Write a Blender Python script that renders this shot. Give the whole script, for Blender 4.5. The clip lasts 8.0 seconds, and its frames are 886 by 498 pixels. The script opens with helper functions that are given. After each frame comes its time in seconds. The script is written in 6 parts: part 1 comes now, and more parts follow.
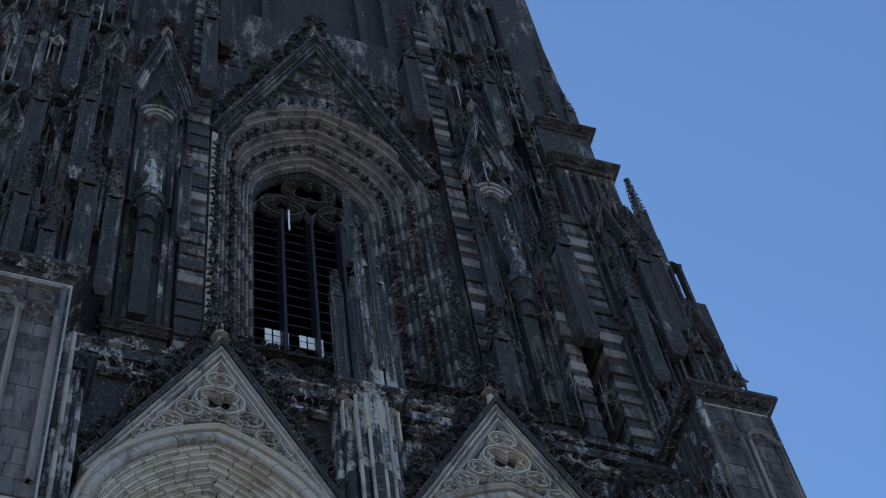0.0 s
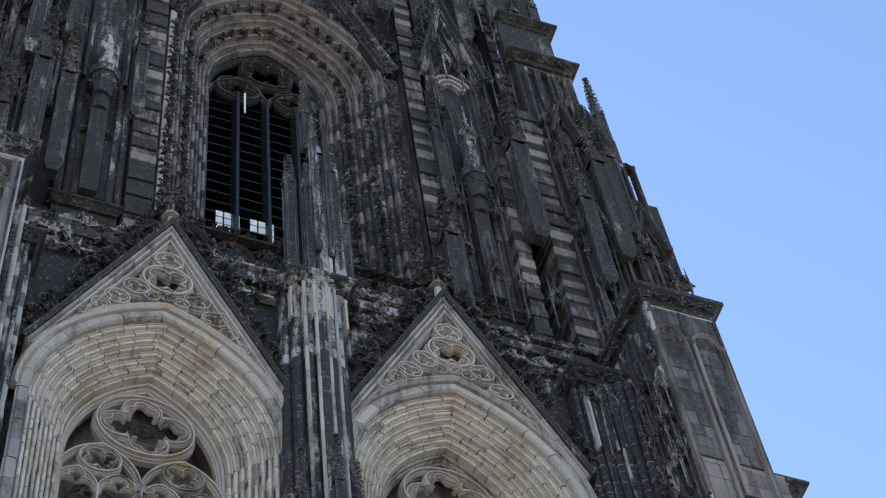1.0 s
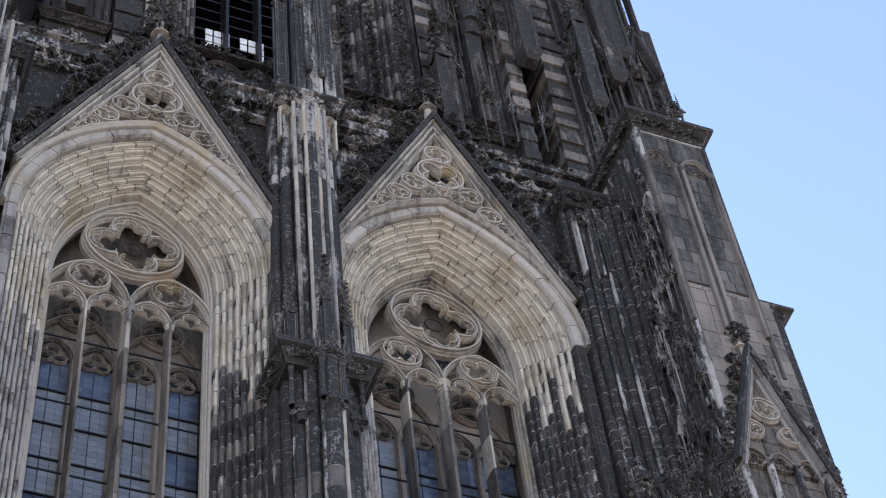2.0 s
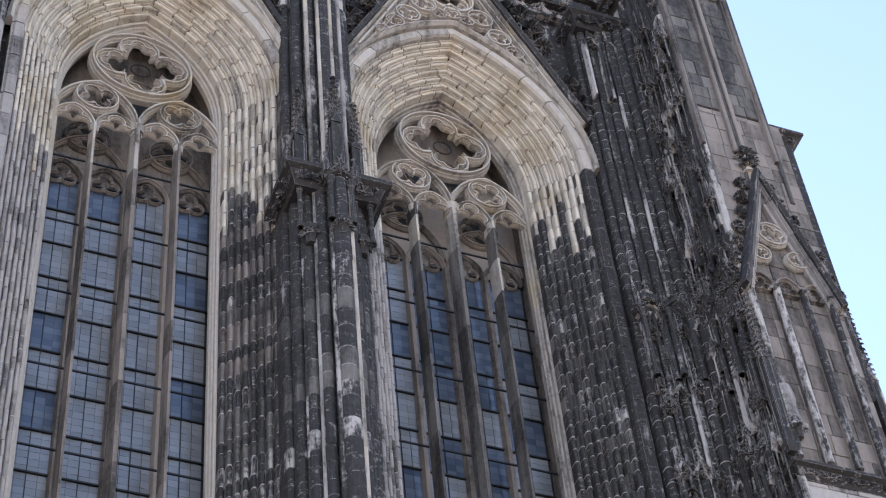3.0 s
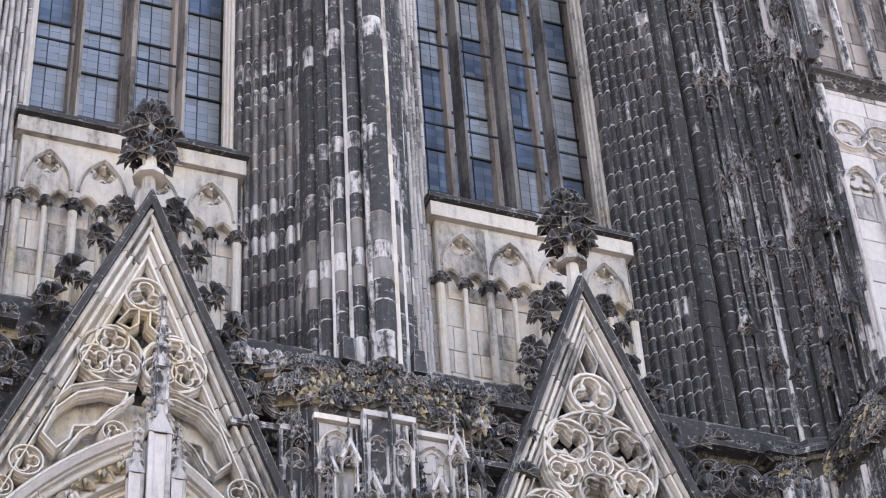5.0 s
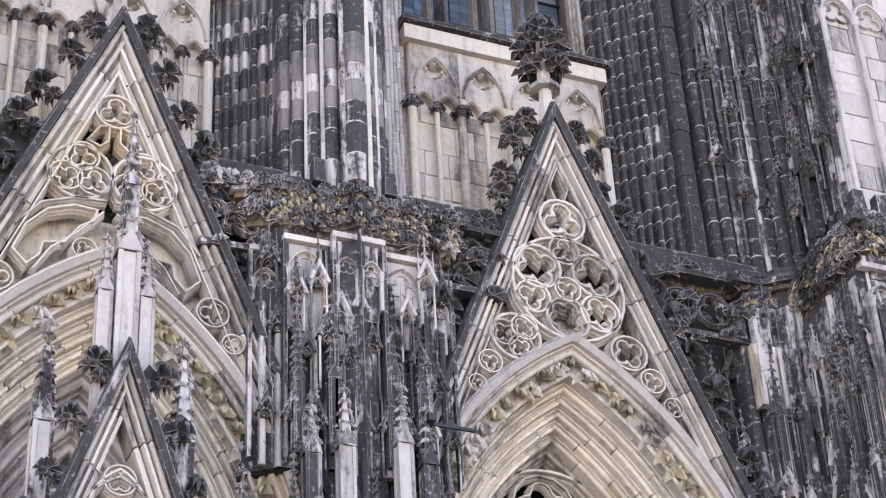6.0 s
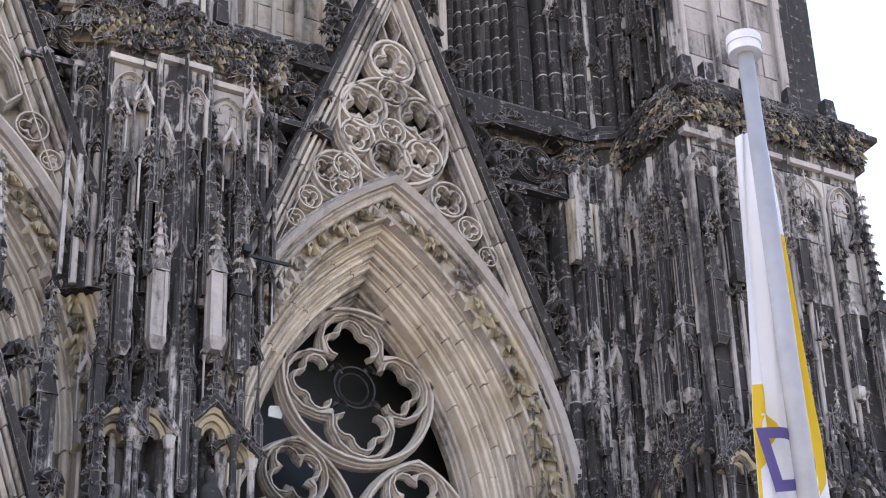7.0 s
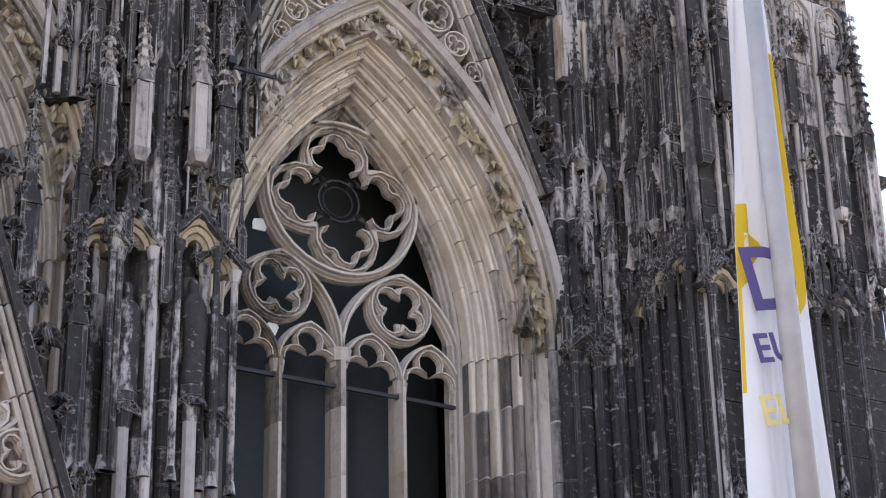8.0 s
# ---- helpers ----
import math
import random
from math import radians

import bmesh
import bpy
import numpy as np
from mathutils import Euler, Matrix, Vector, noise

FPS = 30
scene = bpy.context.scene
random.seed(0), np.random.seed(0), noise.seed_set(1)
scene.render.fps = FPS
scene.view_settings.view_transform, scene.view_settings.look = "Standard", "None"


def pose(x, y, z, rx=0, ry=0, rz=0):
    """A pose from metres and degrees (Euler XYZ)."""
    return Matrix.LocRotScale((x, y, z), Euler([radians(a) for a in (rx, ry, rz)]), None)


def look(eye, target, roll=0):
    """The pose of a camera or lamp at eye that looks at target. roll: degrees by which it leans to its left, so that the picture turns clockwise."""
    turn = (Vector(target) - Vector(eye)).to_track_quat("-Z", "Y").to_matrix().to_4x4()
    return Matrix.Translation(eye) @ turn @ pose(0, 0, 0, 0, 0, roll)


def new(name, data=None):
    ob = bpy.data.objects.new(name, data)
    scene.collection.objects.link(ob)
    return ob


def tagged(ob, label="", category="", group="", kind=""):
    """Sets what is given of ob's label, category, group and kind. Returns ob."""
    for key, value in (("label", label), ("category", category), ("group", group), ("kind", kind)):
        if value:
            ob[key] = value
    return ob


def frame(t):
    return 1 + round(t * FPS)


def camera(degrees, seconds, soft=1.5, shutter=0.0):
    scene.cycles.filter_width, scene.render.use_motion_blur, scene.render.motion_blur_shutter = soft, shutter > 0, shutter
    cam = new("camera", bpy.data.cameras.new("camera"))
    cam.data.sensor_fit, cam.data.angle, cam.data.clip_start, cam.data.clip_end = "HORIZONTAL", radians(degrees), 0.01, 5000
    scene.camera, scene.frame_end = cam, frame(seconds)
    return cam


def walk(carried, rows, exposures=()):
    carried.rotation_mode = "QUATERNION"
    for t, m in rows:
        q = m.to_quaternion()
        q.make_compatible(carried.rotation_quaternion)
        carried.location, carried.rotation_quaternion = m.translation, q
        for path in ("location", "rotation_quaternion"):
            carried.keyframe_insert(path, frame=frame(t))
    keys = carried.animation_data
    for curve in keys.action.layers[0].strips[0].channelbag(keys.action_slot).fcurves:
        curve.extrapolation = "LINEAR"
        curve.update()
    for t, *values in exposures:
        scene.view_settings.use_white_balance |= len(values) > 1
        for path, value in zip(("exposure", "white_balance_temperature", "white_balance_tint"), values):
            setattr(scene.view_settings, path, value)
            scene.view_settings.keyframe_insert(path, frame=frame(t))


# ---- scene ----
# Camera: a visitor stands on the square, zoomed in, and tilts down from the belfry to the portal storey.
EYE = (0.0, 0.0, 1.6)
cam = camera(24.2, 8.0, 1.15)
ROWS = [  # seconds, yaw to the left, pitch up, roll
    (0.0, -26.20, 64.01, -11.13), (0.5, -27.65, 62.58, -10.61), (1.0, -27.82, 60.82, -9.83), (1.2, -27.90, 59.77, -9.52),
    (2.3, -26.39, 54.30, -7.59), (2.5, -26.05, 53.11, -7.23), (3.0, -25.45, 51.08, -6.70), (3.5, -24.91, 49.26, -6.20),
    (3.7, -24.50, 47.60, -5.89), (4.0, -24.07, 45.29, -5.30), (4.5, -23.68, 43.06, -4.68), (4.7, -23.50, 41.75, -4.42),
    (5.8, -23.11, 36.53, -3.39), (6.0, -23.86, 35.22, -3.27), (6.5, -27.82, 32.86, -3.11), (7.0, -29.48, 30.54, -1.91),
    (7.5, -30.00, 28.77, -1.46), (8.0, -29.80, 25.41, -1.23),
]
walk(cam, [(t, pose(*EYE, 0, 0, yaw) @ pose(0, 0, 0, 90 + pitch) @ pose(0, 0, 0, 0, 0, roll)) for t, yaw, pitch, roll in ROWS],
     exposures=[(0.0, 0.55, 5750, 7), (0.5, 1.0, 6250, 9), (1.0, 1.45, 6700, 11), (2.5, 1.9, 7350, 20), (3.0, 2.12, 7350, 20), (3.5, 2.38, 7350, 20), (4.0, 2.55, 7500, 20), (4.5, 2.78, 7600, 21), (6.0, 3.02, 7800, 23), (6.5, 2.80, 8050, 23), (7.0, 2.45, 8050, 24), (7.5, 2.28, 8200, 25), (8.0, 2.27, 8250, 24)])

# World: clear sky; the morning sun stands behind the tower, so the west front lies in open shade.
SUN_ROT, SUN_EL = -8.0, 40.0
world = bpy.data.worlds.new("sky")
scene.world = world
world.use_nodes = True
sky = world.node_tree.nodes.new("ShaderNodeTexSky")
sky.sky_type, sky.sun_disc = "NISHITA", False
sky.ozone_density, sky.dust_density = 3.2, 0.1
sky.sun_elevation, sky.sun_rotation = radians(SUN_EL), radians(SUN_ROT)
world.node_tree.links.new(sky.outputs[0], world.node_tree.nodes["Background"].inputs[0])
world.node_tree.nodes["Background"].inputs[1].default_value = 0.12
sun = new("sun", bpy.data.lights.new("sun", "SUN"))
sun.data.energy, sun.data.angle, sun.data.color = 3.0, radians(0.5), (1.0, 0.95, 0.88)
sd = Vector((math.sin(radians(SUN_ROT)) * math.cos(radians(SUN_EL)), math.cos(radians(SUN_ROT)) * math.cos(radians(SUN_EL)), math.sin(radians(SUN_EL))))
sun.matrix_world = look(sd * 200, (0, 0, 0))


# ---- materials ----
def shader(name):
    mat = bpy.data.materials.new(name)
    mat.use_nodes = True
    nt = mat.node_tree
    return mat, nt, nt.nodes["Principled BSDF"]


def noise_tex(nt, scale, stretch=(1, 1, 1), detail=6.0, rough=0.6, shift=None):
    geo, mapping, tex = nt.nodes.new("ShaderNodeNewGeometry"), nt.nodes.new("ShaderNodeMapping"), nt.nodes.new("ShaderNodeTexNoise")
    mapping.inputs["Scale"].default_value = stretch
    nt.links.new(geo.outputs["Position"], mapping.inputs["Vector"])
    nt.links.new(mapping.outputs[0], tex.inputs["Vector"])
    if shift is not None:
        nt.links.new(shift, mapping.inputs["Location"])
    tex.inputs["Scale"].default_value, tex.inputs["Detail"].default_value, tex.inputs["Roughness"].default_value = scale, detail, rough
    return tex.outputs["Fac"]


def sums(nt, op, a, b, clamp=False):
    n = nt.nodes.new("ShaderNodeMath")
    n.operation, n.use_clamp = op, clamp
    for k, v in enumerate((a, b)):
        if isinstance(v, (int, float)):
            n.inputs[k].default_value = v
        else:
            nt.links.new(v, n.inputs[k])
    return n.outputs[0]


def blend(nt, fac, a, b):
    n = nt.nodes.new("ShaderNodeMix")
    n.data_type = "RGBA"
    nt.links.new(fac, n.inputs[0])
    for k, v in ((6, a), (7, b)):
        if isinstance(v, tuple):
            n.inputs[k].default_value = (*v, 1)
        else:
            nt.links.new(v, n.inputs[k])
    return n.outputs[2]


def ramp(nt, fac, lo, hi):
    n = nt.nodes.new("ShaderNodeMapRange")
    n.interpolation_type = "SMOOTHSTEP"
    n.inputs[1].default_value, n.inputs[2].default_value = lo, hi
    nt.links.new(fac, n.inputs[0])
    return n.outputs[0]


def stone(name, clean, stain, amount, spread=0.12, per_piece=0.25, tint=(0.42, 0.31, 0.16), tinted=0.0, relief=0.35, wear=0.8):
    """Weathered stone: clean where the rain washes it, black crust elsewhere. amount: share of crust."""
    mat, nt, bsdf = shader(name)
    geo = nt.nodes.new("ShaderNodeNewGeometry")
    info = nt.nodes.new("ShaderNodeObjectInfo")
    island = sums(nt, "FRACT", sums(nt, "ADD", geo.outputs["Random Per Island"], info.outputs["Random"]), 0.0)
    streak = noise_tex(nt, 1.5, (1.7, 1.7, 0.30), 8, 0.68)
    patch = noise_tex(nt, 0.30, (1, 1, 0.6), 4, 0.55)
    drip = noise_tex(nt, 4.5, (1.5, 1.5, 0.22), 5, 0.6)
    grain = noise_tex(nt, 9.0, (1, 1, 0.7), 6, 0.7)
    value = sums(nt, "ADD", sums(nt, "MULTIPLY", streak, 0.48), sums(nt, "MULTIPLY", patch, 0.26))
    value = sums(nt, "ADD", value, sums(nt, "MULTIPLY", drip, 0.22))
    value = sums(nt, "ADD", value, sums(nt, "MULTIPLY", grain, 0.24))
    value = sums(nt, "ADD", value, sums(nt, "MULTIPLY", sums(nt, "SUBTRACT", island, 0.5), per_piece))
    crust = ramp(nt, value, 0.60 + (amount - 0.5) * 0.42 + spread, 0.60 + (amount - 0.5) * 0.42 - spread)
    chips = ramp(nt, noise_tex(nt, 7.5, (1.0, 1.0, 1.5), 3, 0.6), 0.60, 0.67)
    crust = sums(nt, "MULTIPLY", crust, sums(nt, "SUBTRACT", 1.0, sums(nt, "MULTIPLY", chips, 0.38)))
    bev, dot = nt.nodes.new("ShaderNodeBevel"), nt.nodes.new("ShaderNodeVectorMath")
    bev.samples = 4
    bev.inputs["Radius"].default_value = 0.022
    dot.operation = "DOT_PRODUCT"
    nt.links.new(bev.outputs[0], dot.inputs[0])
    nt.links.new(geo.outputs["Normal"], dot.inputs[1])
    worn = sums(nt, "MULTIPLY", ramp(nt, dot.outputs["Value"], 0.955, 0.84), ramp(nt, streak, 0.40, 0.56))
    crust = sums(nt, "MULTIPLY", crust, sums(nt, "SUBTRACT", 1.0, sums(nt, "MULTIPLY", worn, wear)))
    tone = blend(nt, island, tuple(c * 0.86 for c in clean), tuple(min(1, c * 1.1) for c in clean))
    if tinted:
        rust = ramp(nt, noise_tex(nt, 0.7, (1, 1, 0.8), 5, 0.6), 0.62 - tinted * 0.3, 0.78 - tinted * 0.3)
        tone = blend(nt, sums(nt, "MULTIPLY", rust, 0.6), tone, tint)
    fleck = ramp(nt, grain, 0.35, 0.75)
    tone = blend(nt, sums(nt, "MULTIPLY", fleck, 0.42), tone, tuple(c * 0.55 for c in clean))
    dark = blend(nt, fleck, stain, tuple(c * 2.1 for c in stain))
    nt.links.new(blend(nt, crust, tone, dark), bsdf.inputs["Base Color"])
    bsdf.inputs["Roughness"].default_value = 0.88
    bump = nt.nodes.new("ShaderNodeBump")
    bump.inputs["Strength"].default_value, bump.inputs["Distance"].default_value = relief, 0.05
    nt.links.new(sums(nt, "ADD", grain, sums(nt, "MULTIPLY", noise_tex(nt, 2.6, (1, 1, 1), 5, 0.6), 1.4)), bump.inputs["Height"])
    nt.links.new(bump.outputs[0], bsdf.inputs["Normal"])
    return mat


BLACK = (0.0185, 0.0170, 0.0172)
smoky = stone("smoky_stone", (0.26, 0.225, 0.205), (0.0180, 0.0155, 0.0138), 0.70, 0.06, 0.07)
sooty = stone("sooty_stone", (0.34, 0.31, 0.30), (0.0170, 0.0152, 0.0148), 0.81, 0.05, 0.06)
crusted = stone("crusted_stone", (0.40, 0.37, 0.36), BLACK, 0.73, 0.04, 0.08)
streaked = stone("streaked_stone", (0.42, 0.39, 0.375), BLACK, 0.56, 0.045, 0.10)
dull = stone("dull_stone", (0.17, 0.155, 0.145), (0.022, 0.020, 0.0195), 0.52, 0.12, 0.12)
greyed = stone("greyed_stone", (0.36, 0.33, 0.315), (0.045, 0.041, 0.040), 0.36, 0.09, 0.11)
pale = stone("pale_stone", (0.45, 0.405, 0.36), (0.06, 0.054, 0.05), 0.33, 0.10, 0.14, tinted=0.3, relief=0.5)
creamy = stone("creamy_stone", (0.60, 0.535, 0.455), (0.085, 0.073, 0.063), 0.19, 0.11, 0.20, (0.34, 0.26, 0.16), 0.42, 0.6)
ochre = stone("ochre_stone", (0.36, 0.30, 0.20), (0.04, 0.036, 0.032), 0.34, 0.09, 0.2)
umber = stone("umber_stone", (0.245, 0.208, 0.185), (0.035, 0.030, 0.027), 0.42, 0.12, 0.15)
grimy = stone("grimy_stone", (0.20, 0.172, 0.155), (0.017, 0.0150, 0.0138), 0.66, 0.08, 0.14)
mossy = stone("mossy_stone", (0.22, 0.185, 0.13), (0.026, 0.024, 0.020), 0.56, 0.07, 0.10, relief=0.8)
lime = stone("lime_joint", (0.42, 0.395, 0.38), (0.06, 0.054, 0.052), 0.25, 0.10, 0.1)


def plain(name, colour, rough=0.6, metal=0.0):
    mat, nt, bsdf = shader(name)
    n = noise_tex(nt, 6.0, (1, 1, 1), 4, 0.6)
    nt.links.new(blend(nt, n, tuple(c * 0.75 for c in colour), tuple(min(1, c * 1.2) for c in colour)), bsdf.inputs["Base Color"])
    bsdf.inputs["Roughness"].default_value, bsdf.inputs["Metallic"].default_value = rough, metal
    return mat


iron = plain("iron", (0.03, 0.03, 0.032), 0.55, 0.6)
# Near-black: interior shade put into the colour; also backs the dark arch joints.
gloom = plain("shade_black", (0.012, 0.012, 0.013), 0.9)


def leaded_glass(name, low, high):
    """Small leaded panes seen from outside: dark, glossy, each a little askew."""
    mat, nt, bsdf = shader(name)
    geo, info = nt.nodes.new("ShaderNodeNewGeometry"), nt.nodes.new("ShaderNodeObjectInfo")
    n = noise_tex(nt, 3.0, (1, 1, 1), 3, 0.5)
    mix = sums(nt, "FRACT", sums(nt, "ADD", geo.outputs["Random Per Island"], info.outputs["Random"]), 0.0)
    nt.links.new(blend(nt, mix, low, high), bsdf.inputs["Base Color"])
    bsdf.inputs["Roughness"].default_value = 0.16
    bsdf.inputs["Specular IOR Level"].default_value = 0.8
    bump = nt.nodes.new("ShaderNodeBump")
    bump.inputs["Strength"].default_value, bump.inputs["Distance"].default_value = 0.25, 0.03
    nt.links.new(n, bump.inputs["Height"])
    nt.links.new(bump.outputs[0], bsdf.inputs["Normal"])
    return mat


glass = leaded_glass("leaded_glass", (0.165, 0.182, 0.202), (0.225, 0.242, 0.262))
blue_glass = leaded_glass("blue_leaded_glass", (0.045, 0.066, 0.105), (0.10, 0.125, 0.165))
dark_glass = plain("dark_glass", (0.026, 0.028, 0.028), 0.3)
dark_glass.node_tree.nodes["Principled BSDF"].inputs["Specular IOR Level"].default_value = 0.12


# ---- mesh helpers ----
from mathutils.geometry import tessellate_polygon


class Mesh:
    """Collects vertices and faces; pieces stay islands of their own."""

    def __init__(self):
        self.v, self.f, self.smooth = [], [], []

    def add(self, verts, faces, smooth=False):
        n = len(self.v)
        self.v.extend(verts)
        self.f.extend([tuple(i + n for i in f) for f in faces])
        self.smooth.extend([smooth] * len(faces))
        return self

    def turned(self, x0, y0):
        """The same on a wall that faces -x: built as if facing -y, its left end goes to (x0, y0)."""
        self.v = [(x0 + y, y0 - x, z) for x, y, z in self.v]
        return self

    def data(self, name, mat):
        me = bpy.data.meshes.new(name)
        me.from_pydata([tuple(map(float, p)) for p in self.v], [], self.f)
        me.polygons.foreach_set("use_smooth", self.smooth)
        me.materials.append(mat)
        me.update()
        return me


def part(name, m, mat, parent=None, label="", kind=""):
    ob = new(name, m.data(name, mat) if isinstance(m, Mesh) else m)
    ob.parent = parent
    return tagged(ob, label, kind=kind)


def box(m, x0, x1, y0, y1, z0, z1, ch=0.0):
    """A block, with its front edges chamfered where ch is given (front is -y)."""
    if ch:
        fr = [(x0 + ch, y0, z0 + ch), (x1 - ch, y0, z0 + ch), (x1 - ch, y0, z1 - ch), (x0 + ch, y0, z1 - ch)]
        mid = [(x0, y0 + ch, z0), (x1, y0 + ch, z0), (x1, y0 + ch, z1), (x0, y0 + ch, z1)]
        bk = [(x0, y1, z0), (x1, y1, z0), (x1, y1, z1), (x0, y1, z1)]
        q = [(0, 1, 2, 3), (11, 10, 9, 8)]
        for a in (0, 4):
            q += [(a + 4 + i, a + 4 + (i + 1) % 4, a + (i + 1) % 4, a + i) for i in range(4)]
        return m.add(fr + mid + bk, q)
    v = [(x, y, z) for z in (z0, z1) for x, y in ((x0, y0), (x1, y0), (x1, y1), (x0, y1))]
    return m.add(v, [(3, 2, 1, 0), (4, 5, 6, 7), (0, 1, 5, 4), (1, 2, 6, 5), (2, 3, 7, 6), (3, 0, 4, 7)])


def prism(m, outline, z0, z1, top=1.0, centre=None, smooth=False):
    """A column of any outline (counter-clockwise from above), tapered to top about centre."""
    n = len(outline)
    cx, cy = centre or (sum(p[0] for p in outline) / n, sum(p[1] for p in outline) / n)
    v = [(x, y, z0) for x, y in outline] + [(cx + (x - cx) * top, cy + (y - cy) * top, z1) for x, y in outline]
    f = [(i, (i + 1) % n, n + (i + 1) % n, n + i) for i in range(n)]
    m.add(v, f + [tuple(range(n - 1, -1, -1)), tuple(range(n, 2 * n))], smooth)
    return m


def ring(x, y, r, n=10, turn=0.0):
    return [(x + r * math.cos(turn + 2 * math.pi * i / n), y + r * math.sin(turn + 2 * math.pi * i / n)) for i in range(n)]


def square(x, y, w, d=None):
    d = w if d is None else d
    return [(x - w / 2, y - d / 2), (x + w / 2, y - d / 2), (x + w / 2, y + d / 2), (x - w / 2, y + d / 2)]


def sweep(m, path, prof, closed=False, smooth=False):
    """A moulding of profile (outwards, depth) along a path (x, z) in an upright plane; outwards is to the left of the way."""
    p = np.array(path, float)
    n = len(p)
    if closed:
        a, b = p - np.roll(p, 1, 0), np.roll(p, -1, 0) - p
    else:
        d = np.diff(p, axis=0)
        a, b = np.vstack([d[:1], d]), np.vstack([d, d[-1:]])
    a, b = (q / np.maximum(np.linalg.norm(q, axis=1, keepdims=True), 1e-9) for q in (a, b))
    t = a + b
    t /= np.maximum(np.linalg.norm(t, axis=1, keepdims=True), 1e-6)
    c = np.maximum((t * a).sum(1), 0.35)
    nor = np.stack([-t[:, 1], t[:, 0]], 1) / c[:, None]
    k = len(prof)
    v = [(p[i, 0] + nor[i, 0] * u, y, p[i, 1] + nor[i, 1] * u) for i in range(n) for u, y in prof]
    f = []
    for i in range(n if closed else n - 1):
        j = (i + 1) % n
        f += [(i * k + q, i * k + (q + 1) % k, j * k + (q + 1) % k, j * k + q) for q in range(k)]
    if not closed:
        f += [tuple(range(k - 1, -1, -1)), tuple(range((n - 1) * k, n * k))]
    return m.add(v, f, smooth)


def arch(cx, spring, w, c, base=None, n=9):
    """Pointed arch, left foot to right foot: half width w, arc centres c beyond the axis. base: the jambs' foot."""
    r = w + c
    top = math.acos(c / r)
    left = [(cx + c - r * math.cos(top * i / n), spring + r * math.sin(top * i / n)) for i in range(n + 1)]
    right = [(2 * cx - x, z) for x, z in left[-2::-1]]
    if base is None:
        return left + right
    return [(cx - w, base)] + left + right + [(cx + w, base)]


def cut(path, length, rng, gap=0.028, jitter=0.25):
    """The path as separate stones of about that length, with open joints."""
    p = np.array(path, float)
    at = np.r_[0, np.cumsum(np.linalg.norm(np.diff(p, axis=0), axis=1))]
    marks = [0.0]
    while marks[-1] < at[-1] - length * 0.6:
        marks.append(marks[-1] + length * rng.uniform(1 - jitter, 1 + jitter))
    marks[-1] = at[-1]
    out = []
    for a, b in zip(marks, marks[1:]):
        a, b = a + gap / 2, b - gap / 2
        inside = [float(t) for t in at if a + 0.02 < t < b - 0.02]
        out.append([(float(np.interp(t, at, p[:, 0])), float(np.interp(t, at, p[:, 1]))) for t in [a, *inside, b]])
    return out


def bowtell(w, d, y, n0=0.0):
    """Profile of one order: a roll with a fillet, a deep hollow and a square arris, from n0 to n0 + w, its face at y, d deep."""
    pts = [(0.0, None), (0.0, 0.34)]
    pts += [(0.24 - 0.22 * math.cos(a), 0.30 - 0.24 * math.sin(a)) for a in (0.3, 1.0, 1.45)]
    pts += [(0.27, 0.01), (0.33, 0.01), (0.33, 0.07)] + [(0.30 + 0.20 * math.sin(a), 0.30 - 0.22 * math.cos(a)) for a in (1.0, 1.8)]
    pts += [(0.56, 0.46), (0.68, 0.44), (0.76, 0.26), (0.78, 0.0), (1.0, 0.0), (1.0, None)]
    return [(n0 + u * w, y + (d if v is None else v * w)) for u, v in pts]


def rolled(w, d, y):
    """Profile of a jamb shaft: one stout roll beside a deep hollow."""
    pts = [(0.0, d), (0.0, 0.60 * w)] + [(w * (0.40 - 0.38 * math.cos(a)), w * (0.40 - 0.40 * math.sin(a))) for a in (0.2, 0.8, 1.35, 1.8, 2.35, 2.95)]
    return [(u, y + v) for u, v in pts + [(0.82 * w, 0.62 * w), (0.93 * w, 0.55 * w), (w, 0.36 * w), (w, d)]]


def stones(path, prof, length, rng, mat, parent, wob=0.010, name="stone", gap=0.024):
    """A moulded course laid stone by stone."""
    for piece in cut(path, length, rng, gap):
        dy, dn = rng.uniform(-wob, wob), rng.uniform(-wob, wob) * 0.5
        part(name, sweep(Mesh(), piece, [(u + dn, y + dy) for u, y in prof]), mat, parent)


def foil(cx, cz, r, n, turn=0.0, k=7):
    """Closed line of an n-lobed opening within radius r, its cusps between the lobes."""
    ro = r / (1 + 1.09 * math.sin(math.pi / n))
    rl = 1.09 * ro * math.sin(math.pi / n)
    half = math.pi / n + math.pi / 2 - math.acos(1 / 1.09)
    pts = []
    for i in range(n):
        a = turn + 2 * math.pi * i / n
        for j in range(k):
            b = a - half + 2 * half * j / (k - 1)
            pts.append((cx + ro * math.cos(a) + rl * math.cos(b), cz + ro * math.sin(a) + rl * math.sin(b)))
    return pts[::-1]


def circle(cx, cz, r, n=24):
    return [(cx + r * math.cos(-2 * math.pi * i / n), cz + r * math.sin(-2 * math.pi * i / n)) for i in range(n)]


def rib(w, y, d):
    """Tracery bar: hollow chamfers and a fillet on its nose, w wide, d deep."""
    half = [(-0.5, 1.0), (-0.5, 0.58), (-0.40, 0.52), (-0.30, 0.34), (-0.17, 0.28), (-0.17, 0.04), (-0.12, 0.0)]
    return [(u * w, y + v * d) for u, v in half] + [(-u * w, y + v * d) for u, v in half[::-1]]


